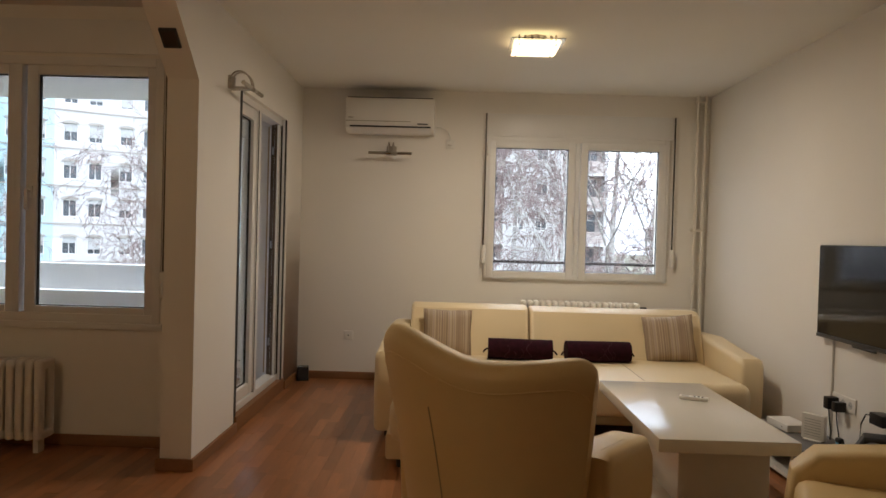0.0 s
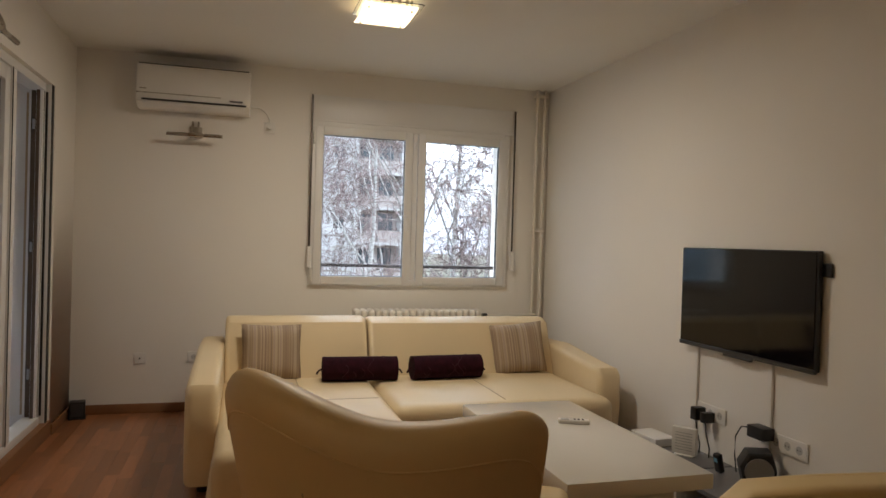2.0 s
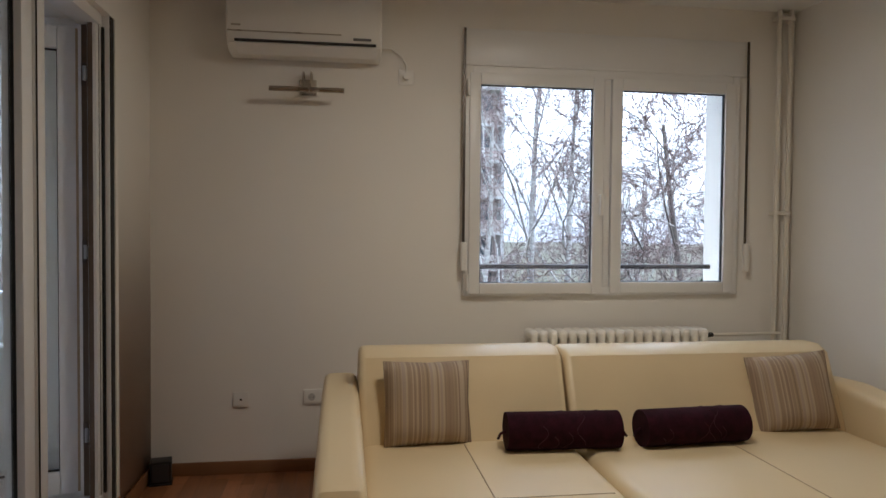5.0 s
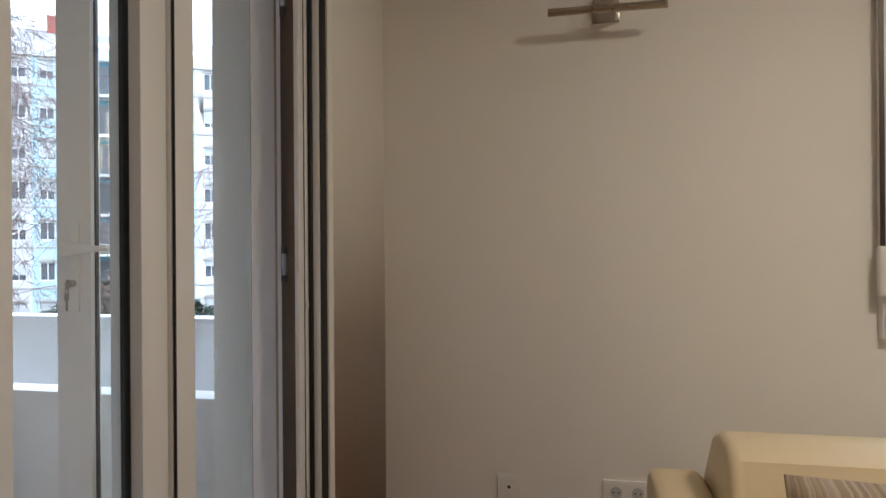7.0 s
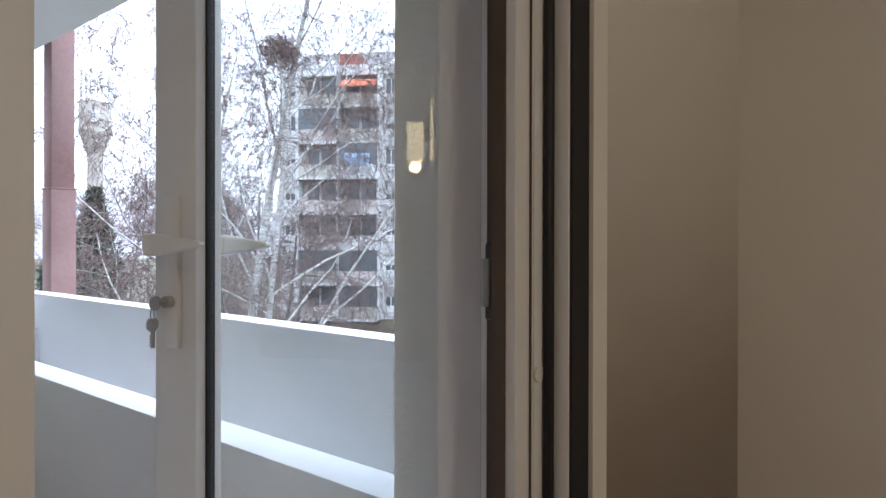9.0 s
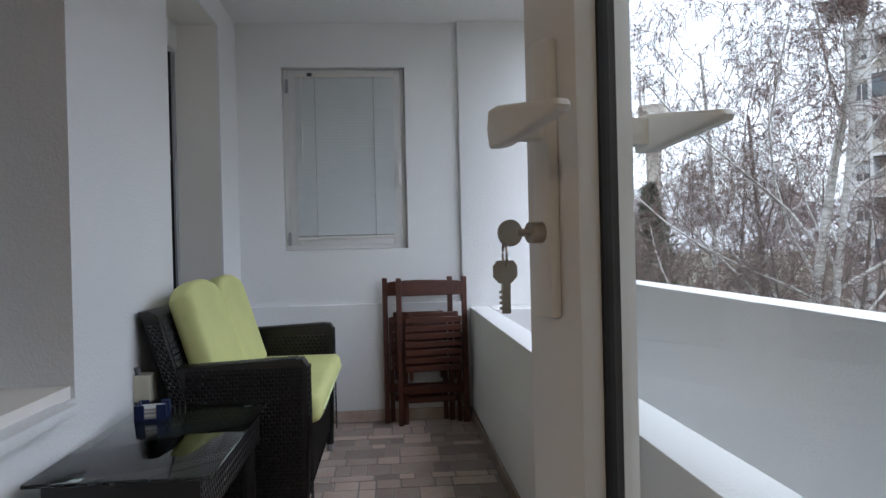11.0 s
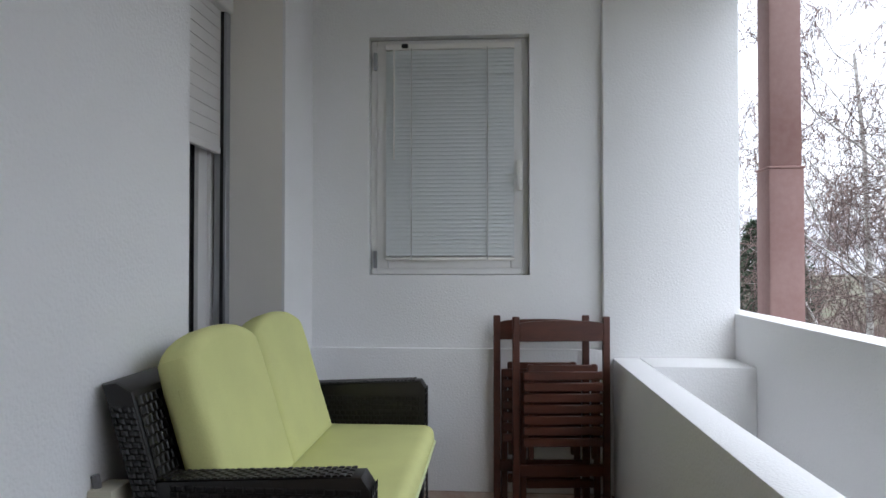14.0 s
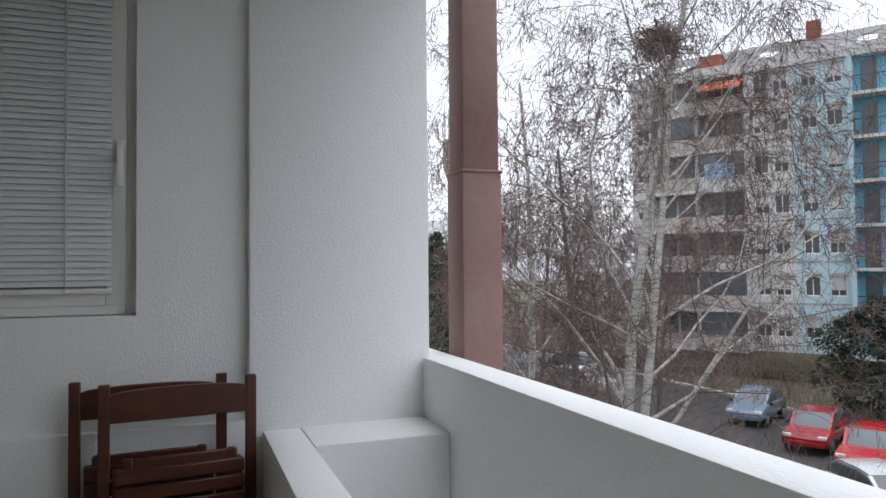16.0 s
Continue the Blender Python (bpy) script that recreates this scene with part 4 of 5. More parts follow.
# rattan
RATTAN = mat("dark_brown_rattan", (0.008, 0.0065, 0.006), 0.38, vary=0.25, scale=20, grain=200, bump=0.1)


def weave(t, corner, u, v, nu, nv, lift=0.0028, name="weave"):
    """Woven strips over a flat panel: corner plus u and v edges, nu strips across v."""
    c, u, v = Vector(corner), Vector(u), Vector(v)
    nrm = u.cross(v).normalized()
    verts, faces = [], []
    cols = max(2, round(u.length / 0.021))
    cu, cv = u / cols, v / nv
    for r in range(nv):
        for q in range(-1, cols + 1):
            a0, a1 = q + 0.5 * (r % 2), q + 1 + 0.5 * (r % 2)
            a0, a1 = max(0.0, a0), min(float(cols), a1)
            if a1 - a0 < 0.2:
                continue
            k0 = len(verts)
            for inset, up in ((0.03, 0.0), (0.22, 1.0)):
                e0, e1 = a0 + inset * (a1 - a0), a1 - inset * (a1 - a0)
                for e, g in ((e0, r + inset), (e1, r + inset), (e1, r + 1 - inset), (e0, r + 1 - inset)):
                    verts.append(c + cu * e + cv * g + nrm * lift * up)
            faces.append((k0 + 4, k0 + 5, k0 + 6, k0 + 7))
            for i in range(4):
                j = (i + 1) % 4
                faces.append((k0 + i, k0 + j, k0 + 4 + j, k0 + 4 + i))
    me = bpy.data.meshes.new(name)
    me.from_pydata(verts, [], faces)
    me.materials.append(RATTAN)
    ob = new(name, me)
    ob.parent = t
    return tagged(ob, "dark brown woven rattan strips")


def rattan_sofa():
    t = thing("rattan_sofa", "dark brown rattan loveseat on the loggia", "sofa")
    z = ZB
    x0, x1, y0, y1 = -3.68, -2.48, 4.84, 5.29
    at = 0.755
    for a, b_ in ((x1 - 0.075, x1), (x0, x0 + 0.075)):
        o = [(y0 - 0.03, at - 0.02), (y1 - 0.02, at), (y1, at - 0.03), (y1 - 0.015, 0.20), (y0 + 0.03, 0.20)]
        part("armrest", bm_prism(o, "x", a, b_, 0.012, 2), RATTAN, t, "woven rattan arm panel")
    weave(t, (x1 + 0.001, y0 + 0.03, 0.21), (0, y1 - y0 - 0.05, 0), (0, 0, at - 0.235), 10, 38)
    weave(t, (x0 + 0.076, y0 + 0.03, 0.45), (0, y1 - y0 - 0.05, 0), (0, 0, at - 0.505), 24, 14)
    weave(t, (x1 - 0.075, y1 + 0.001, 0.21), (0.075, 0, 0), (0, 0, at - 0.235), 2, 24)
    weave(t, (x0, y1 + 0.001, 0.21), (0.075, 0, 0), (0, 0, at - 0.235), 2, 24)
    part("seat_frame", span(x0 + 0.075, x1 - 0.075, y0, y1 - 0.03, 0.22, 0.500, 0.012, 2), RATTAN, t)
    weave(t, (x0 + 0.075, y1 - 0.029, 0.21), (x1 - x0 - 0.15, 0, 0), (0, 0, 0.27), 27, 13)
    o = [(y0 + 0.13, 0.30), (y0 + 0.07, 0.30), (y0 - 0.110, 0.90), (y0 - 0.125, 0.935), (y0 - 0.09, 0.94), (y0 - 0.055, 0.92)]
    part("backrest", bm_prism(o, "x", x0, x1, 0.012, 2), RATTAN, t, "woven rattan back panel")
    weave(t, (x1 + 0.001, y0 + 0.068, 0.32), (0, 0.055, 0), (0, -0.172, 0.57), 3, 46)
    weave(t, (x0 + 0.01, y0 + 0.123, 0.33), (x1 - x0 - 0.02, 0, 0), (0, -0.173, 0.58), 27, 27)
    for xa in (x0, x1 - 0.075):
        weave(t, (xa + 0.002, y0 - 0.01, at - 0.018), (0.071, 0, 0), (0, y1 - y0 - 0.03, 0.018), 3, 30)
    for x in (x0 + 0.04, x1 - 0.04):
        for y in (y0 + 0.05, y1 - 0.035):
            lg = part("leg", bm_tube([(x, y, 0.22), (x, y, z + 0.035)], 0.020, 10), RATTAN, t)
            part("foot_cap", bm_tube([(x, y, z + 0.035), (x, y, z)], 0.018, 10), ALU, lg, "grey metal foot cap")
    # cushions lie on it loose
    c = thing("seat_cushion", "lime green seat cushion on the rattan sofa", "cushion")
    part("cover", span(x0 + 0.085, x1 - 0.08, y0 + 0.06, y1 + 0.035, 0.503, 0.605, 0.045, 5), LIME, c)
    part("piping", bm_tube([(x0 + 0.12, y1 + 0.037, 0.548), (x1 - 0.12, y1 + 0.037, 0.548), (x1 - 0.078, y1 - 0.02, 0.548), (x1 - 0.078, y0 + 0.10, 0.548)], 0.005, 6), mat("pale_piping", (0.62, 0.66, 0.38), 0.8), c, "pale green piping")
    w = (x1 - x0 - 0.17) * 0.44
    for i in range(2):
        c = thing("back_cushion", "lime green back cushion with a rounded top", "cushion", pose(x1 - 0.085 - w * (i + 0.5), y0 + 0.100, 0.602, 17, 0, 0), "back cushions")
        o = [(-w / 2, 0.0), (w / 2, 0.0), (w / 2, 0.325)] + [(w / 2 * math.cos(a * math.pi / 12), 0.368 + 0.075 * math.sin(a * math.pi / 12)) for a in range(1, 12)] + [(-w / 2, 0.325)]
        b = bm_prism(o, "y", -0.046, 0.046, 0.035, 5)
        part("cover", b, LIME, c)
        part("piping", bm_tube([(p[0] * 0.985, 0.0, max(0.012, p[1] * 0.985)) for p in o], 0.004, 6), LIME, c)


rattan_sofa()

gt = thing("rattan_table", "glass-topped dark rattan side table", "table")
tx0, tx1, ty0, ty1, tz = -2.455, -1.67, 4.735, 5.155, 0.62
part("apron", wall_cells(tx0 + 0.03, tx1 - 0.03, tz - 0.13, tz - 0.012, [], lambda a, b, c, d, bm: span(a, b, ty0 + 0.03, ty1 - 0.03, c, d, bm=bm)), RATTAN, gt, "woven rattan apron")
weave(gt, (tx1 - 0.03, ty1 - 0.029, tz - 0.13), (-(tx1 - tx0 - 0.06), 0, 0), (0, 0, 0.115), 17, 6)
weave(gt, (tx0 + 0.029, ty1 - 0.03, tz - 0.13), (0, -(ty1 - ty0 - 0.06), 0), (0, 0, 0.115), 9, 6)
part("glass_top", span(tx0, tx1, ty0, ty1, tz - 0.010, tz, 0.003, 2), TABLEGLASS, gt, "clear greenish glass top")
for x in (tx0 + 0.06, tx1 - 0.06):
    for y in (ty0 + 0.06, ty1 - 0.06):
        part("leg", bm_tube([(x, y, tz - 0.12), (x, y, ZB)], 0.022, 10), RATTAN, gt)
        part("pad", bm_tube([(x, y, tz - 0.0125), (x, y, tz - 0.0102)], 0.014, 12), WHITEPL, gt)

NAVY = mat("navy_lacquered_wood", (0.012, 0.022, 0.085), 0.4, bump=0.05)
ch = thing("coaster_holder", "navy coaster holder with a stack of coasters", "coaster holder", pose(-2.27, 4.83, tz, 0, 0, 8))
ch.scale = (0.8, 0.8, 0.8)
part("tray", span(-0.058, 0.058, -0.058, 0.058, 0.0, 0.008, 0.001, 1), NAVY, ch)
for a in range(4):
    for s_ in (-1, 1):
        b = span(s_ * 0.04 - 0.018, s_ * 0.04 + 0.018, 0.050, 0.058, 0.0, 0.062, 0.001, 1)
        part("corner_post", b, NAVY, ch, "", pose(0, 0, 0, 0, 0, 90 * a))
for i in range(5):
    part("coaster", span(-0.046, 0.046, -0.046, 0.046, 0.009 + i * 0.008, 0.0155 + i * 0.008, 0.001, 1), WHITEPL if i % 2 else SHADE, ch, "pale square coaster")
jb = thing("junction_box", "cream plastic junction box on the loggia wall", "junction box", pose(-2.50, YS + 0.012, 0.675))
part("box", span(-0.042, 0.042, 0.0, 0.055, -0.046, 0.046, 0.006, 2), mat("cream_plastic", (0.60, 0.56, 0.44), 0.5), jb)
part("entry", bm_tube([(0.02, 0.012, 0.044), (0.02, 0.006, 0.072)], 0.009, 8), GREYBOX, jb)


def folding_chair(m, label):
    """Folded slatted garden chair, standing; width along x, front towards +y... all frames close together."""
    t = thing("folding_chair", label, "chair", m, "folded chairs")
    w, h = 0.42, 0.86
    for s_ in (-1, 1):
        x = s_ * (w / 2 - 0.016)
        part("back_leg", bm_box((0.030, 0.022, h), (x, 0.0, h / 2), 0.003, 1), MAHOG, t)
        part("front_leg", bm_box((0.026, 0.022, 0.62), (s_ * (w / 2 - 0.05), -0.030, 0.31), 0.003, 1), MAHOG, t)
        part("seat_rail", bm_box((0.022, 0.020, 0.40), (s_ * (w / 2 - 0.075), 0.024, 0.46), 0.003, 1), MAHOG, t)
    b = bm_prism([(-w / 2 + 0.03, 0.755), (w / 2 - 0.03, 0.755), (w / 2 - 0.03, 0.83)] + [(0.18 * math.cos(a * math.pi / 8), 0.83 + 0.014 * math.sin(a * math.pi / 8)) for a in range(0, 9)] + [(-w / 2 + 0.03, 0.83)], "y", -0.009, 0.011, 0.002, 1)
    part("top_rail", b, MAHOG, t, "slightly arched top rail")
    for i in range(7):
        part("slat", bm_box((w - 0.085, 0.014, 0.036), (0, 0.040, 0.335 + i * 0.0465), 0.003, 1), MAHOG, t)
    part("stretcher", bm_box((w - 0.05, 0.016, 0.050), (0, 0.0, 0.205), 0.003, 1), MAHOG, t)
    part("stretcher", bm_box((w - 0.13, 0.016, 0.035), (0, -0.030, 0.14), 0.003, 1), MAHOG, t)
    part("stretcher", bm_box((w - 0.12, 0.016, 0.035), (0, 0.024, 0.64), 0.003, 1), MAHOG, t)
    return t


folding_chair(pose(-4.075, 5.825, ZB, 0, 0, -84), "folded red-brown wooden slatted chair leaning at the wall")
folding_chair(pose(-4.145, 5.745, ZB, 0, 0, -87), "folded red-brown wooden chair behind another")

rc_ = thing("steel_column", "faded red-oxide painted steel column outside the parapet", "column")
b = span(-4.31, -4.16, 6.725, 6.875, -6.0, 1.60, 0.012, 2)
part("lower_section", b, RUST, rc_)
part("upper_section", span(-4.304, -4.166, 6.731, 6.869, 1.60, 3.4, 0.012, 2), RUST, rc_)
part("joint", span(-4.313, -4.157, 6.722, 6.878, 1.592, 1.604, 0.003, 1), RUST, rc_)

# loggia tiles: irregular stone mosaic
TILE = mat("stone_mosaic_tile", (0.47, 0.42, 0.38), 0.5, vary=0.12, scale=9, grain=60, bump=0.15, random_amount=0.42, other=(0.36, 0.25, 0.20))
GROUT = mat("grey_grout", (0.30, 0.28, 0.26), 0.9)
solid("tile_bed", span(XW, XE, YS + 0.012, 6.062, ZB - 0.012, ZB - 0.004), GROUT, "grey grout between the loggia tiles", "floor")
lf_floor = thing("loggia_floor", "worn mosaic of beige and brown stone tiles", "floor", kind="structure")
tile_meshes = {}
rest = bmesh.new()
x = XW + 0.035
while x < XE - 0.02:
    depth = random.choice((0.075, 0.11, 0.15))
    y = YS + 0.016
    while y < 6.055:
        w = min(random.choice((0.075, 0.11, 0.15, 0.2)), 6.056 - y)
        if w > 0.02:
            if x < -2.6:
                k = (round(depth, 3), round(w, 3))
                if k not in tile_meshes:
                    tile_meshes[k] = mesh_of(span(0.003, depth - 0.003, 0.003, w - 0.003, -0.010, 0.0, 0.0015, 1), "tile", TILE)
                o_ = new("tile", tile_meshes[k])
                o_.parent, o_.location = lf_floor, (x, y, ZB + random.uniform(-0.001, 0.0005))
            else:
                span(x + 0.003, x + depth - 0.003, y + 0.003, y + w - 0.003, ZB - 0.010, ZB, bm=rest)
        y += w
    x += depth
tagged(part("tiles", rest, TILE, lf_floor), kind="stuff")
solid("loggia_skirting_end", span(XW + 0.03, XW + 0.04, YS + 0.02, 6.06, ZB, ZB + 0.07, 0.002, 1), TILE, "stone tile skirting at the wall's foot", "skirting")
solid("loggia_skirting_parapet", span(XW + 0.04, XE - 0.015, 6.052, 6.062, ZB, ZB + 0.07, 0.002, 1), TILE, "stone tile skirting along the parapet", "skirting")

# parquet staves
parquet = thing("floor", "reddish oak parquet floor of short staves", "floor", kind="structure")
stave = mesh_of(span(0.0004, 0.0696, 0.0004, 0.3996, -0.012, 0.0), "stave", PARQUET, False)
verts, faces = [], []
nx = int((X1 + 4.4) / 0.07)
for i in range(nx):
    x = X1 - (i + 1) * 0.07
    off = random.uniform(0, 0.4)
    yy = YB - off
    while yy < Y1:
        lim = YD if x < -0.2 else Y1
        if yy < lim - 0.02:
            if 0.0 < x < 1.0 and 3.6 < yy < 6.2:
                o_ = new("stave", stave)
                o_.parent, o_.location = parquet, (x, yy, random.uniform(-0.0006, 0))
            else:
                a, b_, z = yy + 0.0004, yy + 0.3996, random.uniform(-0.0006, 0)
                k = len(verts)
                verts += [(x + 0.0004, a, z), (x + 0.0696, a, z), (x + 0.0696, b_, z), (x + 0.0004, b_, z), (x + 0.0004, a, z - 0.011), (x + 0.0696, a, z - 0.011), (x + 0.0696, b_, z - 0.011), (x + 0.0004, b_, z - 0.011)]
                faces += [tuple(k + q for q in f) for f in ((0, 1, 2, 3), (0, 4, 5, 1), (1, 5, 6, 2), (2, 6, 7, 3), (3, 7, 4, 0))]
        yy += 0.40
me = bpy.data.meshes.new("staves")
me.from_pydata(verts, [], faces)
me.materials.append(PARQUET)
o_ = new("staves", me)
o_.parent = parquet
tagged(o_, kind="stuff")


# ---------------------------------------------------------------- outdoors
GZ = -6.0


def tree_mesh(name, height, trunk_r, seed, spread, start=0.25, lean=(0, 0), levels=4, droop=0.0, sides=5, density=1.0, least=0.007, split=2):
    """Bare branches as tapered rods: thick ones and fine twigs apart."""
    rnd = random.Random(seed)
    thick, fine = ([], []), ([], [])

    def rod(store, pts, r0, r1, n):
        v, f = store
        base = len(v)
        for i, p in enumerate(pts):
            d = (pts[min(i + 1, len(pts) - 1)] - pts[max(i - 1, 0)])
            d = d.normalized() if d.length > 1e-6 else Vector((0, 0, 1))
            u = d.orthogonal().normalized()
            w = d.cross(u)
            r = r0 + (r1 - r0) * i / (len(pts) - 1)
            for k in range(n):
                a = k * math.tau / n
                v.append(p + r * (math.cos(a) * u + math.sin(a) * w))
        for i in range(len(pts) - 1):
            for k in range(n):
                a, b = base + i * n + k, base + i * n + (k + 1) % n
                f.append((a, b, b + n, a + n))

    def grow(p, d, length, r, level):
        seg = 5 if level < 2 else 4 if level < 4 else 3
        pts, q, dd = [p.copy()], p.copy(), d.copy()
        for i in range(seg):
            sag = -droop * max(0, level - 1) * 0.22
            wob = 0.045 if level == 0 else 0.16
            dd = (dd + Vector((rnd.gauss(0, wob), rnd.gauss(0, wob), rnd.gauss(0.04, wob * 0.7) + sag))).normalized()
            q = q + dd * (length / seg)
            pts.append(q.copy())
        rod(thick if level < split else fine, pts, r, max(least, r * 0.35), sides if level < 2 else 3)
        if level >= levels:
            return
        kids = int((13, 8, 6, 5, 4)[level] * density)
        for k in range(kids):
            u = start + (1 - start) * (k + rnd.random()) / kids if level == 0 else 0.2 + 0.8 * (k + rnd.random()) / kids
            i = min(int(u * seg), seg - 1)
            at = pts[i].lerp(pts[i + 1], u * seg - i)
            along = (pts[i + 1] - pts[i]).normalized()
            side = along.orthogonal().normalized()
            side.rotate(Matrix.Rotation(rnd.uniform(0, math.tau), 3, along))
            nd = (along * rnd.uniform(0.45, 0.9) + side * spread * rnd.uniform(0.6, 1.2)).normalized()
            ln = length * rnd.uniform(0.36, 0.58) * (1.15 - 0.55 * u if level == 0 else 1)
            grow(at, nd, ln, max(least, r * (1 - 0.65 * u) * 0.40), level + 1)

    grow(Vector((0, 0, 0)), Vector((lean[0], lean[1], 1)).normalized(), height, trunk_r, 0)
    out = []
    for nm, (v, f) in ((name + "_limbs", thick), (name + "_twigs", fine)):
        me = bpy.data.meshes.new(nm)
        me.from_pydata(v, [], f)
        me.shade_smooth()
        out.append(me)
    return out


def tree(name, label, meshes, m, bark, twig, group=""):
    t = thing(name, label, "tree", m, group)
    for nm, me, ma in zip(("trunk", "crown"), meshes, (bark, twig)):
        if not me.materials:
            me.materials.append(ma)
        o = new(nm, me)
        o.parent = t
    return t


# the near birch with a nest, then others of two kinds
near = tree_mesh("birch", 14.5, 0.16, 3, 0.80, 0.16, (0.01, 0.0), 5, 0.35, 7, 1.1, 0.005)
nb_ = tree("birch_tree", "tall bare white-barked birch with a crow nest", near, pose(-14.75, 14.75, GZ, 0, 0, 40), BARK, DARKTWIG)
stem = tree_mesh("birch_stem", 11.5, 0.13, 17, 0.85, 0.30, (0.16, 0.12), 5, 0.45, 6, 0.85, 0.005)
low = tree_mesh("birch_boughs", 5.6, 0.06, 29, 1.25, 0.22, (-0.05, 0.05), 4, 0.15, 6, 1.0, 0.006, 2)
for nm, me, ma in (("stem", stem[0], BARK), ("stem_crown", stem[1], DARKTWIG), ("bough", low[0], TRUNK), ("bough_crown", low[1], DARKTWIG)):
    me.materials.append(ma)
    o_ = new(nm, me)
    o_.parent = nb_
    o_.matrix_basis = pose(0.0, 0.0, 0.15, 0, 0, -40) if nm.startswith("stem") else pose(0.05, 0.05, 1.4, 0, 0, 70)
nest_v, nest_f = [], []
rn = random.Random(5)
for i in range(900):
    c = Vector((rn.gauss(0, 0.19), rn.gauss(0, 0.19), rn.gauss(0, 0.17)))
    d = Vector((rn.gauss(0, 1), rn.gauss(0, 1), rn.gauss(0, 0.5))).normalized() * rn.uniform(0.12, 0.32)
    s_ = d.orthogonal().normalized() * 0.007
    k = len(nest_v)
    nest_v += [c - d - s_, c - d + s_, c + d + s_, c + d - s_]
    nest_f.append((k, k + 1, k + 2, k + 3))
me = bpy.data.meshes.new("nest")
me.from_pydata(nest_v, [], nest_f)
me.materials.append(TWIG)
ob = new("crow_nest", me)
ob.location = (-14.3, 15.6, 6.2)
tagged(ob, "dark round crow nest of twigs in the birch", "nest", "", "thing")

kinds = [tree_mesh("birch_b", 13.0, 0.14, 11, 0.7, 0.25, (0.02, 0.01), 5, 0.4, 6, 0.8, 0.008, 3),
         tree_mesh("grey_tree", 11.5, 0.15, 21, 0.8, 0.16, (-0.02, 0.02), 5, 0.1, 5, 0.8, 0.010),
         tree_mesh("grey_tree_b", 9.0, 0.12, 31, 0.9, 0.12, (0.0, 0.03), 5, 0.0, 5, 0.8, 0.010)]
spots = ((0, -19.2, 14.9, 0.95), (1, -23, 19, 1.0), (2, -18.5, 18.5, 0.85), (1, -30, 21, 0.85), (2, -33, 24, 0.9),
         (1, -42, 22, 0.8), (2, -41, 36, 1.0), (1, -48, 37, 1.0), (2, -24, 37, 0.9), (0, -7.5, 27, 0.95), (1, -14, 36, 0.85), (0, 3.4, 26, 0.95),
         (0, 8.2, 24, 1.05), (0, 3.6, 16.5, 0.72), (0, 6.0, 20.5, 1.0), (2, 1.8, 21.5, 0.95), (2, 9.2, 17.5, 1.1), (0, 11.5, 28, 0.66), (0, 13.5, 31, 0.72), (0, 15, 30, 0.7), (2, 18, 27, 0.9), (1, 21, 34, 0.8), (0, 12.4, 33, 0.75),
         (1, -56, 24, 0.8), (2, -62, 33, 1.0), (1, -70, 26, 0.8), (2, -52, 40, 1.1), (2, -44, 14, 0.8))
rn = random.Random(9)
for k, x, y, s_ in spots:
    names = (("birch_tree", "bare white-barked birch in winter"), ("bare_tree", "bare grey-brown winter tree"), ("bare_tree", "low spreading bare winter tree"))[k]
    t = tree(names[0], names[1], kinds[k], pose(x, y, GZ, 0, 0, rn.uniform(0, 360)), BARK if k == 0 else TRUNK, TWIG, "trees outside")
    t.scale = (s_, s_, s_)


def leafy(name, label, m, height, radius, material, seed, cone, count=2600, leaf=0.10):
    """An evergreen: trunk and many small leaf clumps on an uneven crown."""
    rnd = random.Random(seed)
    t = thing(name, label, "tree" if cone else "shrub", m, "evergreens")
    part("trunk", bm_tube([(0, 0, 0), (0, 0, height * 0.9)], 0.12 if cone else 0.05, 7, taper=0.02), TRUNK, t)
    v, f = [], []
    for i in range(count):
        h = rnd.random() ** (1.3 if cone else 0.8)
        a = rnd.uniform(0, math.tau)
        lob = 1 + 0.25 * math.sin(a * 3 + seed) + 0.2 * math.sin(h * 17 + a * 2)
        env = (1 - h) ** 0.8 + 0.05 if cone else math.sqrt(max(0.02, 1 - (2 * h - 0.9) ** 2))
        r = radius * env * lob * math.sqrt(rnd.uniform(0.3, 1))
        c = Vector((r * math.cos(a), r * math.sin(a), height * (0.06 + 0.94 * h) - (0.25 * r if cone else 0)))
        for _ in range(3):
            d = Vector((rnd.gauss(0, 1), rnd.gauss(0, 1), rnd.gauss(-0.2, 0.6))).normalized() * leaf * rnd.uniform(1, 2.6)
            s_ = d.cross(Vector((rnd.random(), rnd.random(), 1))).normalized() * leaf * 0.3
            k = len(v)
            v += [c, c + d * 0.5 + s_, c + d, c + d * 0.5 - s_]
            f.append((k, k + 1, k + 2, k + 3))
    me = bpy.data.meshes.new("crown")
    me.from_pydata(v, [], f)
    me.materials.append(material)
    o = new("crown", me)
    o.parent = t
    return t


leafy("conifer_tree", "dark green conifer among bare trees", pose(-31, 17.7, GZ), 9.8, 2.3, NEEDLE, 2, True, 3800, 0.16)
leafy("conifer_tree", "dark green conifer behind the steel column", pose(-27, 15.0, GZ), 8.6, 2.0, NEEDLE, 4, True, 3200, 0.15)
leafy("conifer_tree", "dark green conifer outside the window", pose(9.6, 16.5, GZ), 9.0, 1.9, NEEDLE, 6, True, 3200, 0.13)
leafy("evergreen_shrub", "dark green shrub before the apartment building", pose(-25.2, 36.4, GZ), 5.6, 2.6, SHRUB, 7, False, 3400, 0.16)
leafy("evergreen_shrub", "dark green shrub near parked cars", pose(-21.0, 38.5, GZ), 4.4, 2.4, SHRUB, 8, False, 2600, 0.16)

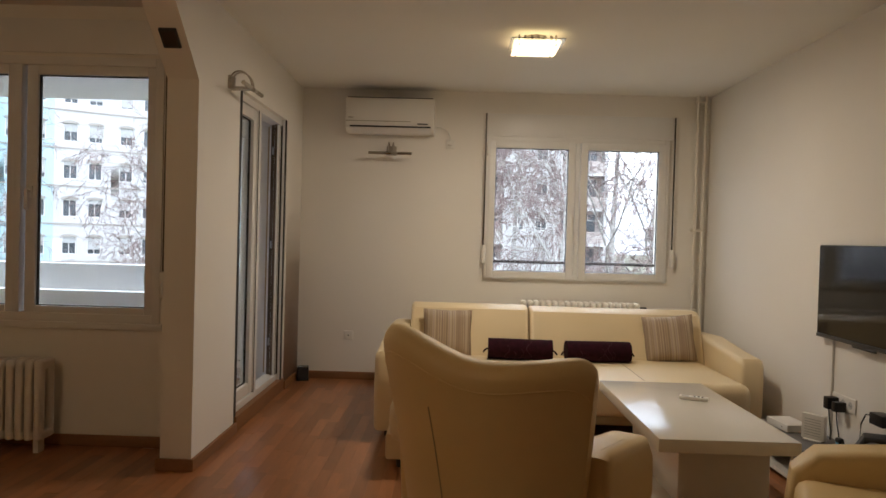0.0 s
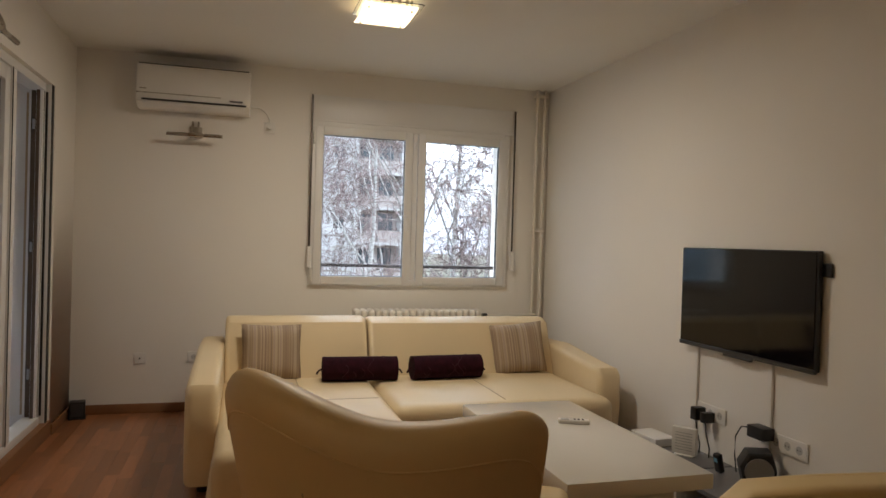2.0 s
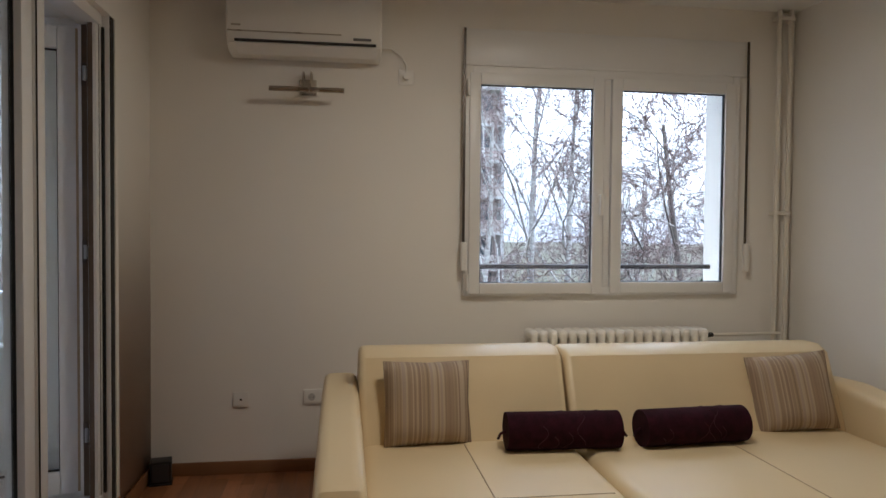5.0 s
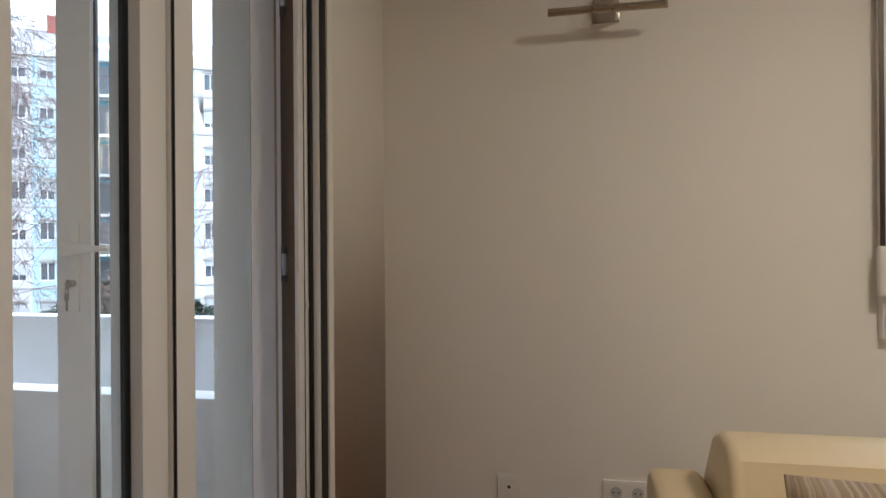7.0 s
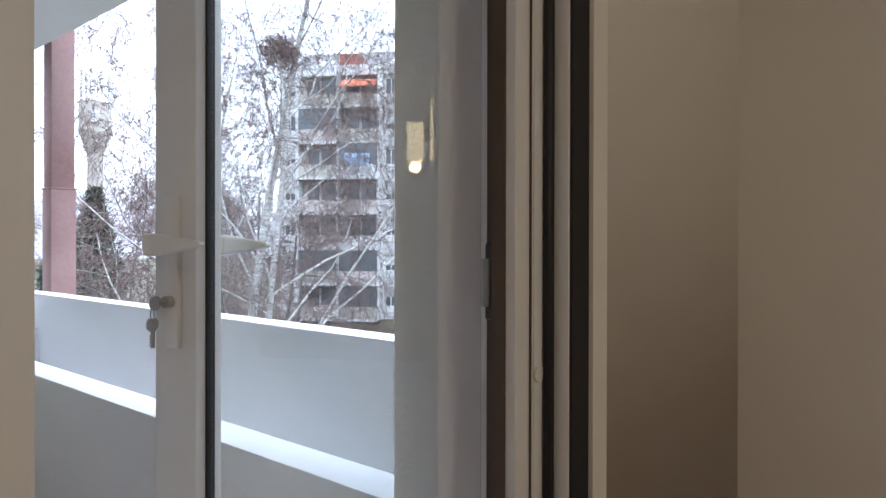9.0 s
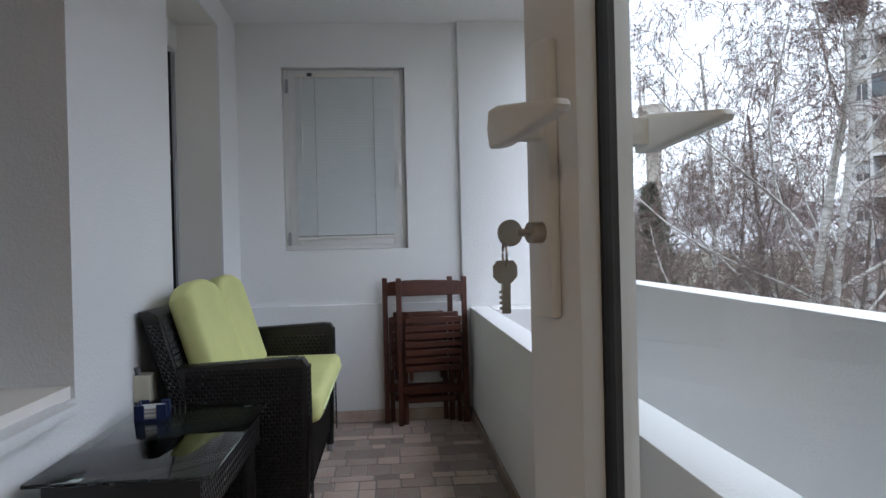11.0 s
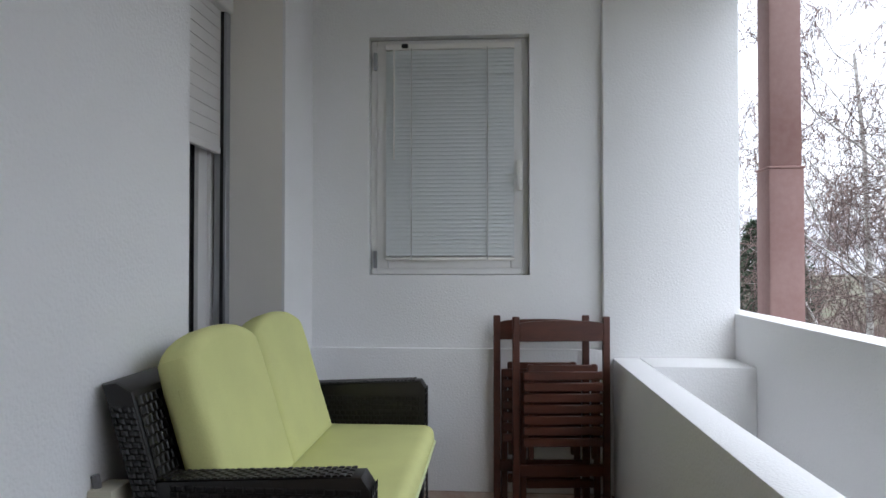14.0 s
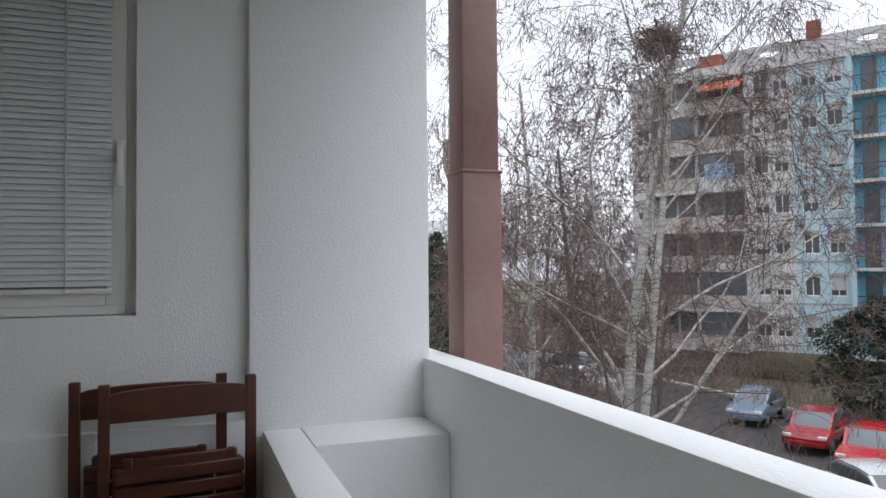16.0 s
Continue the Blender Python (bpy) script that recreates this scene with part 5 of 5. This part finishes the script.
# thickets of twigs: uncountable
rn = random.Random(14)
v, f = [], []
for i in range(15000):
    a = rn.uniform(0, 1)
    x, y = -75 + 100 * a + rn.gauss(0, 3), 16 + rn.uniform(0, 24) + 5 * math.sin(a * 9)
    if 25.3 - 0.22 * max(0, x + 34) < y < 35.0 - 0.16 * max(0, x + 30):
        continue
    p = Vector((x, y, GZ + 0.02))
    for j in range(3):
        d = Vector((rn.gauss(0, 0.35), rn.gauss(0, 0.35), 1)).normalized() * rn.uniform(0.7, 2.6)
        s_ = Vector((rn.gauss(0, 1), rn.gauss(0, 1), 0)).normalized() * 0.012
        k = len(v)
        v += [p - s_, p + s_, p + d]
        f.append((k, k + 1, k + 2))
for i in range(900):
    c = Vector((rn.uniform(-33, -11), rn.uniform(13, 23.5), GZ))
    if c.y > 21.5 - 0.2 * (c.x + 20):
        continue
    for j in range(26):
        d = Vector((rn.gauss(0, 0.42), rn.gauss(0, 0.42), 1)).normalized() * rn.uniform(1.2, 3.6)
        side = Vector((rn.gauss(0, 1), rn.gauss(0, 1), 0)).normalized() * 0.010
        bend = c + d * 0.55 + Vector((rn.gauss(0, 0.12), rn.gauss(0, 0.12), 0))
        k = len(v)
        v += [c - side, c + side, bend + side * 0.7, bend - side * 0.7, c + d + Vector((rn.gauss(0, 0.25), rn.gauss(0, 0.25), -0.1))]
        f += [(k, k + 1, k + 2, k + 3), (k + 3, k + 2, k + 4)]
me = bpy.data.meshes.new("undergrowth")
me.from_pydata(v, [], f)
me.materials.append(TWIG)
tagged(new("undergrowth", me), "bare brown shrubs and undergrowth", "shrubs", "", "stuff")

# car park
rd = bm_prism([(-70, 26), (-34, 25.5), (-12, 20), (14, 18), (14, 27), (-10, 31.5), (-30, 34.5), (-70, 34)], "z", GZ - 0.05, GZ + 0.03)
solid("road", rd, ASPHALT, "wet grey asphalt of a car park", "road")
kb = bm_prism([(-70, 34.0), (-30, 34.5), (-10, 31.5), (14, 27.0), (14, 27.25), (-10, 31.75), (-30, 34.75), (-70, 34.25)], "z", GZ - 0.05, GZ + 0.15, 0.02, 1)
solid("kerb", kb, CONCRETE, "pale concrete kerb along the car park", "kerb")


def car(label, m, colour):
    paint = mat("car_paint", colour, 0.25, 0.1, vary=0.03, bump=0.0, coat=0.7)
    t = thing("parked_car", label, "car", m, "parked cars")
    side = [(-1.9, 0.35), (1.95, 0.35), (1.98, 0.62), (1.85, 0.78), (1.05, 0.92), (-1.55, 0.95), (-1.92, 0.85)]
    part("body", bm_prism(side, "y", -0.82, 0.82, 0.09, 3), paint, t)
    cab = [(-1.72, 0.92), (1.02, 0.90), (0.42, 1.38), (-0.10, 1.46), (-1.15, 1.44), (-1.55, 1.25)]
    part("cabin", bm_prism(cab, "y", -0.72, 0.72, 0.12, 3), DARKWIN, t, "dark car windows")
    part("roof", bm_prism([(0.36, 1.40), (-0.10, 1.475), (-1.15, 1.455), (-1.40, 1.36)], "y", -0.62, 0.62, 0.02, 2), paint, t)
    for s_ in (-1, 1):
        part("pillar", bm_prism([(0.98, 0.90), (1.06, 0.92), (0.46, 1.40), (0.36, 1.40)], "y", s_ * 0.68 - 0.05, s_ * 0.68 + 0.05), paint, t)
        for x in (-1.2, 1.25):
            w = part("wheel", bm_tube([(x, s_ * 0.84, 0.31), (x, s_ * 0.64, 0.31)], 0.31, 18), BLACK, t, "black tyre")
            part("rim", bm_tube([(x, s_ * 0.85, 0.31), (x, s_ * 0.82, 0.31)], 0.19, 14), ALU, w)
        part("headlight", span(1.84, 1.97, s_ * 0.62 - 0.16, s_ * 0.62 + 0.16, 0.64, 0.76, 0.04, 2), WHITEPL, t)
        part("tail_light", span(-1.95, -1.85, s_ * 0.66 - 0.1, s_ * 0.66 + 0.1, 0.62, 0.85, 0.03, 2), BRICKRED, t)
        part("mirror", span(0.72, 0.86, s_ * 0.9 - 0.07, s_ * 0.9 + 0.07, 0.90, 1.02, 0.03, 2), BLACK, t)
    part("bumper", span(1.88, 2.02, -0.74, 0.74, 0.32, 0.52, 0.05, 2), paint, t)


car("small blue-grey parked hatchback", pose(-27.4, 31.2, GZ + 0.03, 0, 0, -62), (0.16, 0.22, 0.30))
car("small red parked hatchback", pose(-22.9, 29.8, GZ + 0.03, 0, 0, -62), (0.35, 0.015, 0.02))
car("bright red parked car", pose(-19.9, 29.0, GZ + 0.03, 0, 0, -62), (0.45, 0.015, 0.02))
car("white parked car seen from above", pose(-16.0, 24.4, GZ + 0.03, 0, 0, -20), (0.75, 0.76, 0.78))
car("silver parked car under the trees", pose(-37, 27.5, GZ + 0.03, 0, 0, 30), (0.50, 0.52, 0.55))
car("dark parked car under the trees", pose(-43, 31.0, GZ + 0.03, 0, 0, 20), (0.03, 0.035, 0.045))

# raised lawn on which the flats stand
bank = bm_prism([(-47.5, 33.2), (-16, 53.9), (-9, 50.0), (14, 51.2), (14, 68), (-20, 72), (-56, 48)], "z", GZ - 0.3, GZ + 1.75, 0.9, 3)
solid("raised_lawn", bank, EARTH, "raised winter lawn round the flats", "ground")

# water tower far off
wt = thing("water_tower", "distant pale concrete water tower with antennas", "tower", pose(-142, 62, GZ))
part("shaft", bm_tube([(0, 0, 0), (0, 0, 25)], 1.5, 20), CONCRETE, wt)
b = bm_tube([(0, 0, 25), (0, 0, 29.5)], 1.5, 20, taper=3.0)
bm_tube([(0, 0, 29.5), (0, 0, 35.5)], 3.0, 20, bm=b)
part("tank", b, CONCRETE, wt)
part("opening", bm_box((1.0, 1.6, 2.4), (2.6, -1.2, 32.4)), SHADE, wt)
for x, y in ((-1.9, -1.9), (1.9, 1.9), (0.8, -2)):
    part("antenna", bm_tube([(x, y, 35), (x, y, 42)], 0.22, 6), SHADE, wt)


def block(name, label, m, bays, storeys, cap):
    """A block of flats: façade along local x, facing local -y. bays: (width, kind)."""
    t = thing(name, label, "apartment building", m)
    sh, x = 2.65, 0.0
    total = sum(b_[0] for b_ in bays)
    height = storeys * sh
    part("core", span(0, total, 1.6, 13, 0, height), FACADE, t)
    part("roof", bm_prism([(0.6, height), (13.4, height), (7.5, height + 3.6)], "x", -0.3, total + 0.3), ROOF, t, "grey pitched roof with skylights")
    part("parapet_band", span(-0.2, total + 0.2, -0.15, 1.8, height - 0.25, height + 0.55, 0.03, 1), FACADE, t)
    for w, kind in bays:
        wall_m = {"w": FACADE, "b": FACADE_BLUE, "l": FACADE_TAN, "L": BLUE}[kind]
        if kind in "wb":
            ws = [(x + w * 0.28, 0.92), (x + w * 0.72, 0.92)] if w > 2.6 else [(x + w / 2, 0.95)]
            holes = [(c - hw / 2, c + hw / 2, i * sh + 0.95, i * sh + 2.18) for i in range(storeys) for c, hw in ws]
            part("wall", wall_y(0.0, 1.6, x, x + w, 0, height, holes), wall_m, t)
            for i in range(storeys):
                part("floor_band", span(x, x + w, -0.04, 0.0, i * sh + 0.42, i * sh + 0.52), CONCRETE, t)
                for c, hw in ws:
                    z = i * sh + 0.95
                    wd = part("window", frame_bars(c - hw / 2, c + hw / 2, z, z + 1.23, 0.07, 0.10, 0.18, [c]), WHITEPL, t)
                    part("pane", span(c - hw / 2, c + hw / 2, 0.19, 0.22, z, z + 1.23), DARKWIN, wd)
                    part("lintel", bm_prism([(c - hw * 0.62, z + 1.26), (c + hw * 0.62, z + 1.26), (c + hw * 0.5, z + 1.38), (c, z + 1.48), (c - hw * 0.5, z + 1.38)], "y", -0.05, 0.02), CONCRETE, t)
                    if rn.random() < 0.8:
                        part("shutter", span(c - hw / 2 + 0.07, c + hw / 2 - 0.07, 0.06, 0.10, z + 1.23 - rn.uniform(0.25, 1.1), z + 1.23), SHADE, wd)
        else:
            for s_ in (x, x + w):
                part("wall", span(s_ - 0.12, s_ + 0.12, -0.7, 1.6, 0, height), FACADE if kind == "l" else FACADE_BLUE, t)
            for i in range(storeys):
                z = i * sh
                bal = part("balcony", span(x + 0.12, x + w - 0.12, -0.75, 1.6, z - 0.14, z + 0.06), FACADE, t)
                part("back_wall", span(x + 0.12, x + w - 0.12, 0.5, 1.6, z + 0.06, z + sh - 0.14), wall_m, bal)
                part("door", span(x + 0.5, x + 1.35, 0.44, 0.5, z + 0.06, z + 2.2), DARKWIN, bal)
                part("window", span(x + w - 1.6, x + w - 0.5, 0.44, 0.5, z + 1.0, z + 2.3), DARKWIN, bal)
                if kind == "l":
                    part("parapet", span(x + 0.12, x + w - 0.12, -0.75, -0.65, z + 0.06, z + 0.95), rn.choice((FACADE_TAN, CONCRETE, FACADE_TAN, FACADE)), bal)
                    if rn.random() < 0.3:
                        part("glazing", span(x + 0.12, x + w - 0.12, -0.70, -0.66, z + 0.95, z + sh - 0.14), DARKWIN, bal)
                else:
                    part("rail", span(x + 0.12, x + w - 0.12, -0.72, -0.68, z + 0.98, z + 1.04), TVGREY, bal)
                    for q in range(8):
                        xx = x + 0.2 + q * (w - 0.4) / 7
                        part("baluster", span(xx - 0.012, xx + 0.012, -0.71, -0.69, z + 0.06, z + 1.0), TVGREY, bal)
        x += w
    for q in range(int(total / 6)):
        xx = 2.5 + q * 6
        sk = part("skylight", bm_box((1.1, 1.5, 0.12), (0, 0, 0)), WHITEPL, t)
        sk.matrix_basis = pose(xx, 3.6, height + 1.70, 27.5, 0, 0)
        if q % 3 == 1:
            part("chimney", span(xx + 2, xx + 2.9, 6.8, 7.8, height + 2.0, height + 4.6), BRICKRED, t)
        if q % 3 == 0 and cap:
            part("dormer", span(xx + 1.8, xx + 3.4, 1.4, 3.6, height + 0.2, height + 1.8), BRICKRED, t)
    return t


bays = [(1.6, "w"), (3.15, "l"), (3.15, "l"), (2.7, "w"), (3.2, "b"), (3.5, "L"), (3.4, "b"), (3.6, "w"), (3.6, "w"), (3.5, "L"), (3.4, "b"), (4.2, "w"), (3.6, "l")]
block("apartment_block", "seven-storey pale and blue panel apartment block", pose(-43.8, 36.4, GZ + 1.75, 0, 0, 33.4), bays, 7, True)
flats = bpy.data.objects["apartment_block"]
part("laundry", bm_prism([(5.3, 11.45), (7.2, 11.40), (7.25, 12.35), (5.25, 12.40)], "y", -0.84, -0.80, 0.01, 1), mat("pale_blue_sheet", (0.38, 0.52, 0.72), 0.9, vary=0.12), flats, "pale blue sheet hung out to dry")
part("awning", bm_prism([(-0.1, 18.0), (-1.35, 17.25), (-1.35, 17.18), (-0.1, 17.9)], "x", 5.0, 7.7), mat("orange_red_awning", (0.62, 0.16, 0.08), 0.85, vary=0.1), flats, "orange-red cloth awning")
block("apartment_block", "pale grey apartment block with balconies behind trees", pose(-6.5, 52, GZ + 1.75, 0, 0, 3), [(3.6, "l"), (4.4, "w"), (3.6, "l"), (4.0, "w"), (3.6, "l")], 7, False)
# neighbouring part of the house beside the window
solid("house_wing", span(3.50, 3.90, 6.82, 7.22, GZ, 3.4, 0.01, 1), PLASTER, "white plastered wing of the house outside", "wall")
# wooded hill at the horizon; distance haze is put into its pale grey colour
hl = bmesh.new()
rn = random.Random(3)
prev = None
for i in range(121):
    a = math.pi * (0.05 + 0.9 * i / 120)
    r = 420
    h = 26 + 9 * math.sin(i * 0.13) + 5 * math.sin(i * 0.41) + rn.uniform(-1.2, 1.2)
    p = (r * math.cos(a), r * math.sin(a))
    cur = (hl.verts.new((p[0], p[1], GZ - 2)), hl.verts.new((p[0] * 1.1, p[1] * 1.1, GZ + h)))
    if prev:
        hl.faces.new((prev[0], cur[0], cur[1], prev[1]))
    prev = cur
solid("backdrop", hl, mat("haze_tinted_far_woods", (0.52, 0.52, 0.54), 0.95, vary=0.12, scale=0.02, grain=0.2, bump=0.0), "wooded hills on the horizon, haze painted into their colour", "hills")
